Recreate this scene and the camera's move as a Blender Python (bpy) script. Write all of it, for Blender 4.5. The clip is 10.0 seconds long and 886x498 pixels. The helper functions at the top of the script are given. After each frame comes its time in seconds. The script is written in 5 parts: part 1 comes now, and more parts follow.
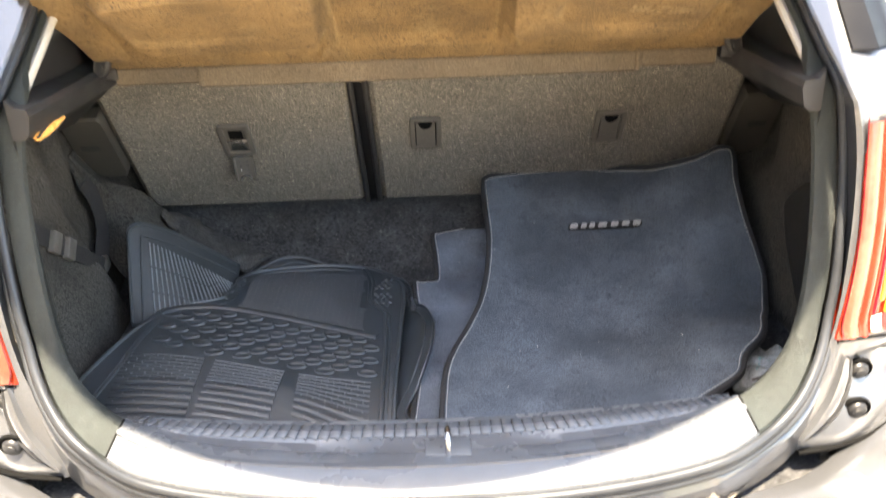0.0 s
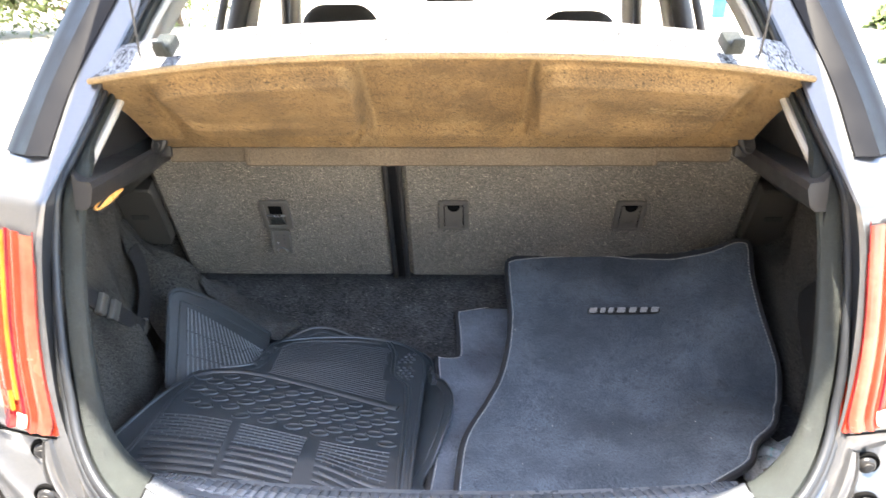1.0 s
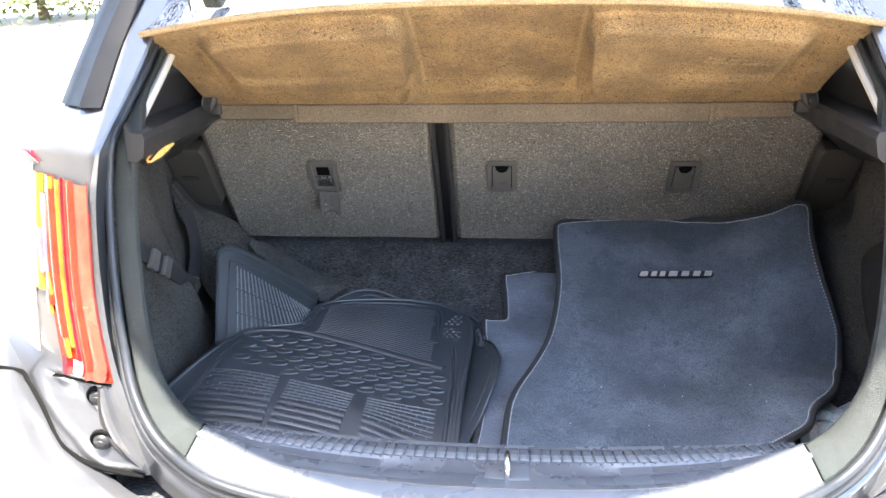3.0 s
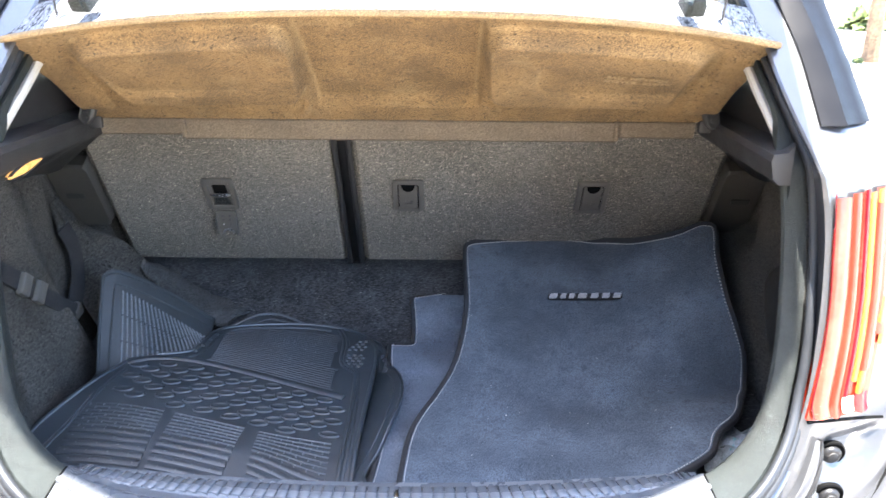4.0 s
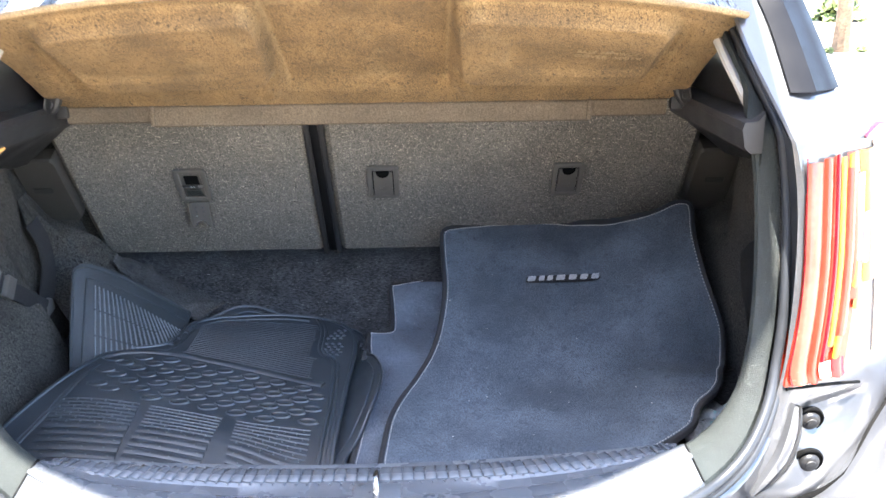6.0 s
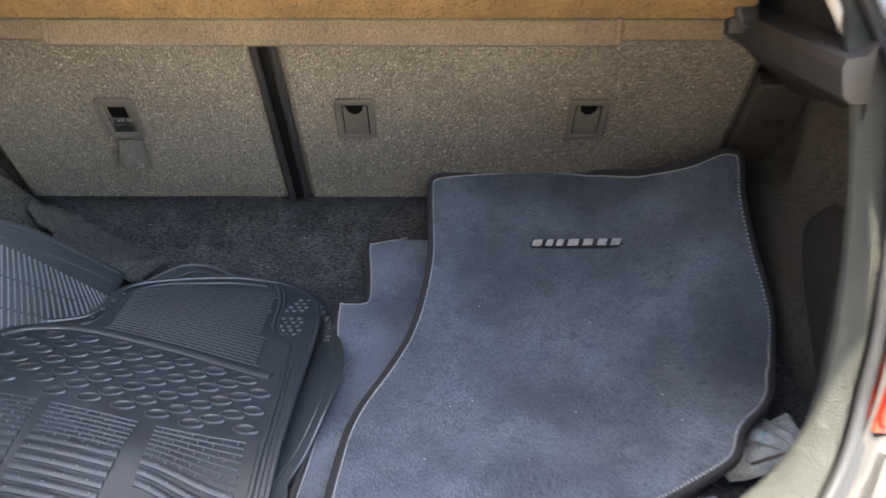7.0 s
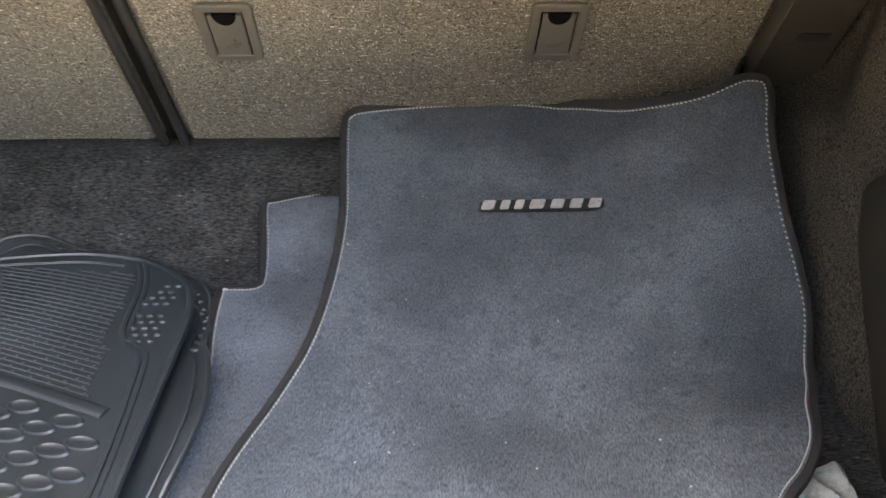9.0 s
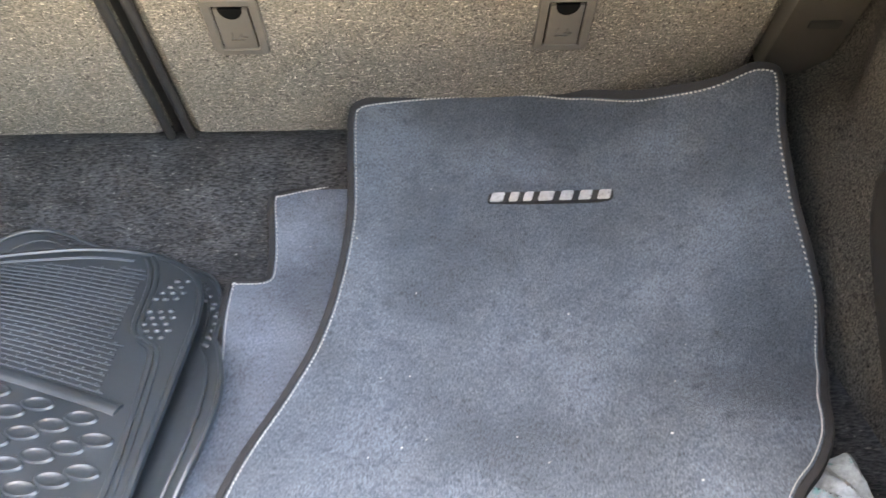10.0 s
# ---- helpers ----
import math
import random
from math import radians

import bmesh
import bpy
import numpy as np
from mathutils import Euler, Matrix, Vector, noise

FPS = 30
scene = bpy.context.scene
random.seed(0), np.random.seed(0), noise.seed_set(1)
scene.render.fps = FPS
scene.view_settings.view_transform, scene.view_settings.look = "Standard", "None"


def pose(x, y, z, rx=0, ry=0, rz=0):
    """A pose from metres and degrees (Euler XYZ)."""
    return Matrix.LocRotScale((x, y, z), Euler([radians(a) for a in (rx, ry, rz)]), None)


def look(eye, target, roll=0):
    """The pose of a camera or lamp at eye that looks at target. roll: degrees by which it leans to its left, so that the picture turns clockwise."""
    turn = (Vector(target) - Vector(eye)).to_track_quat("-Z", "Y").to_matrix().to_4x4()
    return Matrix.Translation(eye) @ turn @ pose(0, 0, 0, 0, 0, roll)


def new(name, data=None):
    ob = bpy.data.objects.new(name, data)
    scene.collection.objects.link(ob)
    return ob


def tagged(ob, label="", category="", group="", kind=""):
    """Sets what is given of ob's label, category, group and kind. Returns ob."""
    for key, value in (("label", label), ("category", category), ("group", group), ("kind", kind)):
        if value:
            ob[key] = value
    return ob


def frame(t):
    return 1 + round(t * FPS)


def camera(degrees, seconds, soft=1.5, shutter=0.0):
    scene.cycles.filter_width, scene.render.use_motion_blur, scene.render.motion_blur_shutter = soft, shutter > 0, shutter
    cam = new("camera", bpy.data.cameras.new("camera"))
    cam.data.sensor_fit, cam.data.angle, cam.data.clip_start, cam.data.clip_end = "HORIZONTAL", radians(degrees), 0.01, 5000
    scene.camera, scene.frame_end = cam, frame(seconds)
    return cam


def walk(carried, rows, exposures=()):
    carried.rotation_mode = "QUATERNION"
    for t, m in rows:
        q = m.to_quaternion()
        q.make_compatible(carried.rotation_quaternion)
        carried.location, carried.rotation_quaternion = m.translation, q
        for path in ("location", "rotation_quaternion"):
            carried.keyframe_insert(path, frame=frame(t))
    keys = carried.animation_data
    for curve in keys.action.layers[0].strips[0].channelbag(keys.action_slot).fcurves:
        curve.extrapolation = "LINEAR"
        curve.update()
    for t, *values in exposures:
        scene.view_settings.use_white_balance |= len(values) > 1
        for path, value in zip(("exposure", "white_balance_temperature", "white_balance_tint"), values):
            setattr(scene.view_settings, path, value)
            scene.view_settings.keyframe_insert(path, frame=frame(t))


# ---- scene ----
cam = camera(60.9, 10.0, shutter=0.5)
PATH = [
    (0, (0.023, -0.038, 1.385), (0.029, 1.743, 0.477), -2.1),
    (0.5, (0.031, -0.07, 1.412), (0.013, 1.773, 0.635), -0.4),
    (1, (0.032, -0.093, 1.413), (-0.035, 1.771, 0.692), -0.5),
    (1.5, (0.006, -0.105, 1.428), (-0.19, 1.765, 0.747), -1.5),
    (2, (0.005, -0.107, 1.406), (-0.24, 1.755, 0.717), -1.9),
    (2.2, (0.017, -0.106, 1.394), (-0.227, 1.747, 0.683), -1.7),
    (3.3, (0.035, -0.078, 1.37), (-0.137, 1.761, 0.601), -1.5),
    (3.5, (0.069, -0.058, 1.369), (-0.092, 1.781, 0.599), -1.3),
    (4, (0.08, -0.037, 1.359), (0.065, 1.827, 0.634), 0.4),
    (4.5, (0.081, -0.042, 1.352), (0.11, 1.831, 0.65), -0.2),
    (5, (0.088, -0.043, 1.341), (0.113, 1.834, 0.649), -0.8),
    (5.5, (0.084, -0.042, 1.343), (0.118, 1.824, 0.624), -1.3),
    (5.7, (0.075, -0.049, 1.342), (0.119, 1.817, 0.624), -0.9),
    (6.8, (0.151, 0.144, 1.282), (0.143, 1.953, 0.428), -0.1),
    (7, (0.141, 0.229, 1.285), (0.129, 2.004, 0.364), 0.0),
    (7.5, (0.112, 0.298, 1.246), (0.124, 2.028, 0.243), 1.6),
    (8, (0.166, 0.4, 1.242), (0.165, 2.103, 0.192), 0.4),
    (8.5, (0.193, 0.483, 1.221), (0.207, 2.159, 0.13), -0.3),
    (9, (0.202, 0.534, 1.198), (0.26, 2.184, 0.069), 0.5),
    (9.5, (0.208, 0.555, 1.196), (0.305, 2.195, 0.055), 1.4),
    (10, (0.196, 0.541, 1.206), (0.244, 2.166, 0.041), -0.2),
]
EXPOSURES = [(0.0, 3.43, 8500, 10), (0.6, 3.44, 7650, 10), (2.0, 3.46, 7050, 10), (3.8, 3.54, 6600, 10), (4.6, 3.54, 6400, 10), (5.7, 3.54, 6400, 10), (7.0, 3.49, 7900, 10), (7.5, 2.7, 8150, 10), (8.1, 2.84, 8800, 10), (8.6, 3.43, 9400, 10), (9.0, 3.86, 9700, 10), (9.5, 4.22, 9700, 10), (10.0, 4.68, 9000, 10)]
walk(cam, [(t, look(eye, target, roll)) for t, eye, target, roll in PATH], EXPOSURES)

# ---- world ----
SUN_EL, SUN_AZ = 81.5, 178.0         # degrees; azimuth from the car's nose, clockwise: the sun stands behind the car
world = bpy.data.worlds.new("world")
scene.world = world
world.use_nodes = True
wt = world.node_tree
sky = wt.nodes.new("ShaderNodeTexSky")
sky.sky_type = "NISHITA"
sky.sun_disc = False
sky.sun_elevation, sky.sun_rotation = radians(SUN_EL), radians(SUN_AZ)
bg = wt.nodes["Background"]
bg.inputs["Strength"].default_value = 0.15
wt.links.new(sky.outputs[0], bg.inputs["Color"])
sun_data = bpy.data.lights.new("sun", "SUN")
sun_data.energy, sun_data.angle, sun_data.color = 4.2, radians(0.5), (1.0, 0.95, 0.87)
sun = new("sun", sun_data)
ce, se = math.cos(radians(SUN_EL)), math.sin(radians(SUN_EL))
sun_dir = Vector((ce * math.sin(radians(SUN_AZ)), ce * math.cos(radians(SUN_AZ)), se))
sun.matrix_world = look(sun_dir * 20, (0, 0, 0))


# ---- materials ----
def material(name, base, rough=0.6, metal=0.0, vary=0.25, scale=8.0, grain=200.0, grain_vary=0.15, bump=0.2, bump_scale=None,
             spec=0.5, coat=0.0, sheen=0.0, second=None, second_at=0.6, second_scale=3.0, stretch=None, second_width=0.25, specks=None, cross=False, wear=None):
    """A surface with variation at two scales and a fine relief, in metres of the object's own space."""
    m = bpy.data.materials.new(name)
    m.use_nodes = True
    nt = m.node_tree
    b = nt.nodes["Principled BSDF"]
    tc = nt.nodes.new("ShaderNodeTexCoord")
    fibres = tc.outputs["Object"]
    if stretch:
        mp = nt.nodes.new("ShaderNodeMapping")
        mp.inputs["Scale"].default_value = stretch
        nt.links.new(fibres, mp.inputs["Vector"])
        fibres = mp.outputs["Vector"]

    def tex(s, detail=4.0, rough_=0.6):
        n = nt.nodes.new("ShaderNodeTexNoise")
        n.inputs["Scale"].default_value, n.inputs["Detail"].default_value = s, detail
        n.inputs["Roughness"].default_value = rough_
        nt.links.new(fibres if s > 100 else tc.outputs["Object"], n.inputs["Vector"])
        return n

    def mix(kind, fac, a, c):
        n = nt.nodes.new("ShaderNodeMix")
        n.data_type, n.blend_type = "RGBA", kind
        for sock, v in ((n.inputs["Factor"], fac), (n.inputs["A"], a), (n.inputs["B"], c)):
            if isinstance(v, bpy.types.NodeSocket):
                nt.links.new(v, sock)
            else:
                sock.default_value = v
        return n.outputs["Result"]

    def ramp(src, lo, hi):
        n = nt.nodes.new("ShaderNodeMapRange")
        n.inputs["From Min"].default_value, n.inputs["From Max"].default_value = 0.34, 0.66
        n.inputs["To Min"].default_value, n.inputs["To Max"].default_value = lo, hi
        nt.links.new(src, n.inputs["Value"])
        return n.outputs["Result"]

    large, fine = tex(scale), tex(grain, 2.0, 0.7)
    dark = tuple(c * (1 - vary) for c in base) + (1.0,)
    light = tuple(min(1.0, c * (1 + vary)) for c in base) + (1.0,)
    col = mix("MIX", ramp(large.outputs["Fac"], 0, 1), dark, light)
    if second is not None:
        spots = tex(second_scale, 6.0, 0.7).outputs["Fac"]
        if cross:
            # fibres lying both ways
            for turn, squeeze in ((0.5, (0.28, 1.0, 1.5)), (-0.7, (1.5, 1.0, 0.28))):
                mp = nt.nodes.new("ShaderNodeMapping")
                mp.inputs["Scale"].default_value, mp.inputs["Rotation"].default_value = squeeze, (0.3, turn, 0.2)
                nt.links.new(tc.outputs["Object"], mp.inputs["Vector"])
                other = tex(second_scale, 3.0, 0.6)
                nt.links.new(mp.outputs["Vector"], other.inputs["Vector"])
                top = nt.nodes.new("ShaderNodeMath")
                top.operation = "MAXIMUM"
                nt.links.new(spots, top.inputs[0])
                nt.links.new(other.outputs["Fac"], top.inputs[1])
                spots = top.outputs[0]
        n = nt.nodes.new("ShaderNodeMapRange")
        n.inputs["From Min"].default_value, n.inputs["From Max"].default_value = second_at, second_at + second_width
        nt.links.new(spots, n.inputs["Value"])
        col = mix("MIX", n.outputs["Result"], col, (*second, 1.0))
    if specks is not None:
        tint, at, width, size = specks
        spots = tex(size, 2.0, 0.5)
        n = nt.nodes.new("ShaderNodeMapRange")
        n.inputs["From Min"].default_value, n.inputs["From Max"].default_value = at, at + width
        nt.links.new(spots.outputs["Fac"], n.inputs["Value"])
        col = mix("MIX", n.outputs["Result"], col, (*tint, 1.0))
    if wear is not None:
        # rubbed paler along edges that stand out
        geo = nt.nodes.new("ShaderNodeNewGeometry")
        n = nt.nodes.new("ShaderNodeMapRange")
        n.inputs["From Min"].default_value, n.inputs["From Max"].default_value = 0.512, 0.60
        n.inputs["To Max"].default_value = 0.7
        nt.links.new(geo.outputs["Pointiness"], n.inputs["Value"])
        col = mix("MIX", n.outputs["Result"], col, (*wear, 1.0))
    if grain_vary:
        g = ramp(fine.outputs["Fac"], 1 - grain_vary, 1 + grain_vary)
        comb = nt.nodes.new("ShaderNodeCombineColor")
        for k in range(3):
            nt.links.new(g, comb.inputs[k])
        col = mix("MULTIPLY", 1.0, col, comb.outputs[0])
    nt.links.new(col, b.inputs["Base Color"])
    nt.links.new(ramp(large.outputs["Fac"], max(0.02, rough - 0.08), min(1.0, rough + 0.08)), b.inputs["Roughness"])
    b.inputs["Metallic"].default_value = metal
    b.inputs["Specular IOR Level"].default_value = spec
    b.inputs["Coat Weight"].default_value = coat
    b.inputs["Sheen Weight"].default_value = sheen
    if bump:
        bn = nt.nodes.new("ShaderNodeBump")
        bn.inputs["Strength"].default_value = bump
        bn.inputs["Distance"].default_value = 0.002
        src = tex(bump_scale, 3.0) if bump_scale else fine
        nt.links.new(src.outputs["Fac"], bn.inputs["Height"])
        nt.links.new(bn.outputs["Normal"], b.inputs["Normal"])
    return m


M = {}
M["seat_felt"] = material("grey_seat_felt", (0.165, 0.158, 0.143), 0.95, vary=0.14, scale=5, grain=560, grain_vary=0.6, bump=1.0, spec=0.2, second=(0.68, 0.62, 0.51), second_at=0.60, second_scale=420, second_width=0.13, cross=True, specks=((0.05, 0.048, 0.042), 0.60, 0.12, 300))
M["lining_felt"] = material("dark_lining_felt", (0.060, 0.057, 0.052), 0.95, vary=0.3, scale=6, grain=480, grain_vary=0.8, bump=0.9, spec=0.2, second=(0.20, 0.18, 0.15), second_at=0.64, second_scale=380, second_width=0.14, cross=True, specks=((0.020, 0.018, 0.016), 0.58, 0.12, 230))
M["floor_felt"] = material("boot_floor_felt", (0.040, 0.040, 0.042), 0.95, vary=0.36, scale=22, grain=420, grain_vary=0.65, bump=1.0, spec=0.2, second=(0.17, 0.162, 0.15), second_at=0.64, second_scale=300, second_width=0.12, cross=True, stretch=(0.35, 1.0, 1.0))
M["plastic"] = material("dark_grained_plastic", (0.026, 0.026, 0.027), 0.5, vary=0.1, scale=10, grain=900, grain_vary=0.08, bump=0.25)
# scuffs from the second tone; the pale specks are sun glints coloured in
M["grey_plastic"] = material("grey_satin_plastic", (0.024, 0.029, 0.028), 0.46, vary=0.25, scale=14, grain=700, grain_vary=0.3, bump=0.9, spec=0.32, second=(0.042, 0.048, 0.046), second_at=0.60, second_scale=70, second_width=0.12, specks=((0.10, 0.105, 0.105), 0.70, 0.05, 520))
M["bezel"] = material("bezel_plastic", (0.105, 0.099, 0.090), 0.42, vary=0.08, scale=20, grain=1200, grain_vary=0.06, bump=0.12)
M["cover_plastic"] = material("hinge_cover_plastic", (0.050, 0.047, 0.042), 0.5, vary=0.08, scale=12, grain=900, grain_vary=0.08, bump=0.2)
M["pocket"] = material("smooth_dark_panel", (0.028, 0.026, 0.023), 0.6, vary=0.12, scale=8, grain=900, grain_vary=0.12, bump=0.25)
M["flap_felt"] = material("pale_flap_felt", (0.066, 0.065, 0.064), 0.95, vary=0.25, scale=14, grain=420, grain_vary=0.6, bump=0.9, spec=0.2, second=(0.035, 0.034, 0.032), second_at=0.55, second_scale=30)
M["sill_plastic"] = material("grey_sill_plastic", (0.088, 0.096, 0.108), 0.28, vary=0.12, scale=12, grain=900, grain_vary=0.1, bump=0.12, spec=0.9)
# darkened copy of the car paint: the flange's shade is in its colour
M["shade_paint"] = material("shaded_flange_paint", (0.030, 0.033, 0.038), 0.42, metal=0.2, vary=0.15, scale=8, grain=1500, grain_vary=0.15, bump=0.03, spec=0.35, coat=0.15)
# near-black for joints, and for plates that stand for the dark in holes
M["black"] = material("void_and_joint_black", (0.0022, 0.0022, 0.0022), 0.75, vary=0.1, scale=20, bump=0.0, spec=0.12)
M["rubber"] = material("black_mat_rubber", (0.022, 0.030, 0.038), 0.42, vary=0.18, scale=14, grain=500, grain_vary=0.15, bump=0.04, spec=1.0)
# pale rubber: the shine on ribs and studs is put into its colour
M["rubber_glint"] = material("glint_mat_rubber", (0.13, 0.145, 0.16), 0.36, vary=0.15, scale=20, grain=500, grain_vary=0.2, bump=0.1, spec=0.9)
M["seal"] = material("seal_rubber", (0.02, 0.02, 0.021), 0.38, vary=0.15, scale=15, grain=600, grain_vary=0.1, bump=0.1)
M["pile"] = material("charcoal_mat_pile", (0.095, 0.114, 0.138), 0.95, vary=0.28, scale=8, grain=620, grain_vary=0.48, bump=1.0, spec=0.15, second=(0.070, 0.082, 0.100), second_at=0.50, second_scale=10, stretch=(1.9, 0.4, 1.0), specks=((0.070, 0.081, 0.097), 0.62, 0.14, 55))
# lighter copy of the mat pile, with the sky light it catches coloured in
M["pile_skylit"] = material("skylit_mat_pile", (0.135, 0.157, 0.19), 0.95, vary=0.25, scale=9, grain=620, grain_vary=0.42, bump=1.0, spec=0.15, second=(0.085, 0.10, 0.12), second_at=0.54, second_scale=14, stretch=(1.9, 0.4, 1.0))
M["binding"] = material("black_edge_binding", (0.018, 0.018, 0.02), 0.8, vary=0.1, scale=30, grain=900, grain_vary=0.2, bump=0.4)
M["thread"] = material("pale_thread", (0.46, 0.45, 0.43), 0.8, vary=0.1, scale=40, bump=0.0)
M["chrome"] = material("satin_badge_silver", (0.46, 0.46, 0.47), 0.35, metal=0.35, vary=0.05, scale=60, bump=0.0)
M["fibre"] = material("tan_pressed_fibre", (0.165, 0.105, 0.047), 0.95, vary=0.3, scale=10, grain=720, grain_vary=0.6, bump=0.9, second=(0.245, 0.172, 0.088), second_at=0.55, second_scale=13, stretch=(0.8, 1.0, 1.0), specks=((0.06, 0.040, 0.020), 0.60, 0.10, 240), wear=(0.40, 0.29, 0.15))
M["shelf_felt"] = material("grey_shelf_carpet", (0.22, 0.225, 0.235), 0.95, vary=0.12, scale=20, grain=260, grain_vary=0.6, bump=0.9, specks=((0.03, 0.03, 0.034), 0.565, 0.06, 170), stretch=(1.6, 0.5, 0.6))
M["paint"] = material("grey_metallic_car_paint", (0.098, 0.101, 0.109), 0.36, metal=0.5, vary=0.05, scale=4, grain=1500, grain_vary=0.25, bump=0.03, coat=1.0)
M["ground"] = material("pale_concrete_ground", (0.48, 0.42, 0.345), 0.9, vary=0.12, scale=0.8, grain=25, grain_vary=0.15, bump=0.3)
M["trim_light"] = material("pale_pillar_trim", (0.42, 0.40, 0.36), 0.65, vary=0.05, scale=6, grain=600, grain_vary=0.05, bump=0.1)
M["headliner"] = material("pale_headliner", (0.45, 0.43, 0.40), 0.9, vary=0.05, scale=6, grain=300, grain_vary=0.08, bump=0.2)
M["seat_cloth"] = material("black_seat_cloth", (0.012, 0.012, 0.013), 0.9, vary=0.15, scale=12, grain=500, grain_vary=0.3, bump=0.4)
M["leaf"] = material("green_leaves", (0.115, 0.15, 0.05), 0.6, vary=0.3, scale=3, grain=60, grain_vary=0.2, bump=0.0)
M["bark"] = material("brown_bark", (0.16, 0.11, 0.07), 0.9, vary=0.3, scale=6, grain=40, grain_vary=0.3, bump=0.5)
M["steel"] = material("striker_steel", (0.6, 0.6, 0.6), 0.25, metal=1.0, vary=0.05, scale=30, bump=0.0)
M["red_lens"] = material("red_lamp_lens", (0.26, 0.022, 0.010), 0.14, vary=0.2, scale=26, grain=60, grain_vary=0.1, bump=0.3, bump_scale=45, coat=0.2)
M["clear_lens"] = material("pale_lamp_lens", (0.75, 0.62, 0.55), 0.12, vary=0.1, scale=20, bump=0.0, coat=1.0)

M["gloss_black"] = material("black_pillar_plastic", (0.008, 0.008, 0.009), 0.40, vary=0.1, scale=10, grain=900, grain_vary=0.1, bump=0.05, spec=0.10)
M["deep_red"] = material("deep_red_lamp_lens", (0.11, 0.002, 0.007), 0.14, vary=0.25, scale=26, grain=60, grain_vary=0.1, bump=0.5, bump_scale=45, coat=0.2)
M["pink_lens"] = material("pink_lamp_lens", (0.21, 0.052, 0.032), 0.22, vary=0.3, scale=14, grain=60, grain_vary=0.1, bump=0.15, bump_scale=45, coat=0.3)
M["amber_lens"] = material("amber_lamp_lens", (0.26, 0.11, 0.012), 0.14, vary=0.25, scale=26, grain=60, grain_vary=0.1, bump=0.5, bump_scale=45, coat=0.2)
M["mauve_lens"] = material("mauve_lamp_lens", (0.20, 0.10, 0.15), 0.14, vary=0.25, scale=26, grain=60, grain_vary=0.1, bump=0.5, bump_scale=45, coat=0.6)
M["blue_plastic"] = material("blue_barrel_plastic", (0.02, 0.17, 0.42), 0.5, vary=0.1, scale=6, bump=0.0)
M["bag"] = material("grey_plastic_bag", (0.31, 0.32, 0.31), 0.35, vary=0.3, scale=40, grain=200, grain_vary=0.2, bump=0.3, second=(0.12, 0.26, 0.24), second_at=0.60, second_scale=34, second_width=0.04)
M["red_seam"] = material("dull_brown_seam", (0.10, 0.075, 0.06), 0.6, vary=0.1, scale=40, bump=0.0)
M["plaster"] = material("weathered_plaster", (0.30, 0.28, 0.25), 0.9, vary=0.12, scale=0.7, grain=40, grain_vary=0.1, bump=0.3)
M["rubber_old"] = material("dull_mat_rubber", (0.025, 0.031, 0.036), 0.55, vary=0.2, scale=14, grain=500, grain_vary=0.2, bump=0.15, spec=0.5)
M["glass"] = bpy.data.materials.new("window_glass")
M["glass"].use_nodes = True
gb = M["glass"].node_tree.nodes["Principled BSDF"]
gb.inputs["Transmission Weight"].default_value, gb.inputs["Roughness"].default_value, gb.inputs["IOR"].default_value = 1.0, 0.0, 1.01


# ---- mesh helpers ----
def empty(name, place=(0, 0, 0)):
    ob = new(name)
    ob.location = place
    return ob


def part(name, bm, mat, parent=None, label="", smooth=True):
    me = bpy.data.meshes.new(name)
    for f in bm.faces:
        f.smooth = smooth
    bmesh.ops.recalc_face_normals(bm, faces=bm.faces[:])
    bm.to_mesh(me)
    bm.free()
    me.materials.append(M[mat] if isinstance(mat, str) else mat)
    if smooth:
        me.set_sharp_from_angle(angle=radians(38))
    ob = new(name, me)
    if parent is not None:
        ob.parent = parent
        if parent.parent is None:
            ob.matrix_parent_inverse = Matrix.Translation(-parent.location)
    if label:
        ob["label"] = label
    return ob


def piece(name, me, parent, m, label=""):
    """One of many alike pieces, on a shared mesh."""
    ob = new(name, me)
    ob.parent = parent
    if parent.parent is None:
        ob.matrix_parent_inverse = Matrix.Translation(-parent.location)
    ob.matrix_basis = m
    if label:
        ob["label"] = label
    return ob


def mesh_of(name, bm, mat, smooth=True):
    me = bpy.data.meshes.new(name)
    bmesh.ops.recalc_face_normals(bm, faces=bm.faces[:])
    for f in bm.faces:
        f.smooth = smooth
    bm.to_mesh(me)
    bm.free()
    me.materials.append(M[mat])
    return me


def box(bm, lo, hi, bevel=0.0, seg=2, m=None):
    """A block between two corners, with rounded edges."""
    geo = bmesh.ops.create_cube(bm, size=1.0)["verts"]
    lo, hi = Vector(lo), Vector(hi)
    for v in geo:
        v.co = Vector(((lo[k] + hi[k]) / 2 + v.co[k] * (hi[k] - lo[k]) for k in range(3)))
    if bevel:
        edges = list({e for v in geo for e in v.link_edges})
        out = bmesh.ops.bevel(bm, geom=edges, offset=bevel, segments=seg, affect="EDGES", profile=0.5)
        geo = list({v for f in out["faces"] for v in f.verts} | {v for v in geo if v.is_valid})
    if m is not None:
        done = set()
        todo = [v for v in geo if v.is_valid]
        while todo:
            v = todo.pop()
            if v in done:
                continue
            done.add(v)
            todo += [e.other_vert(v) for e in v.link_edges]
        for v in done:
            v.co = m @ v.co
    return bm


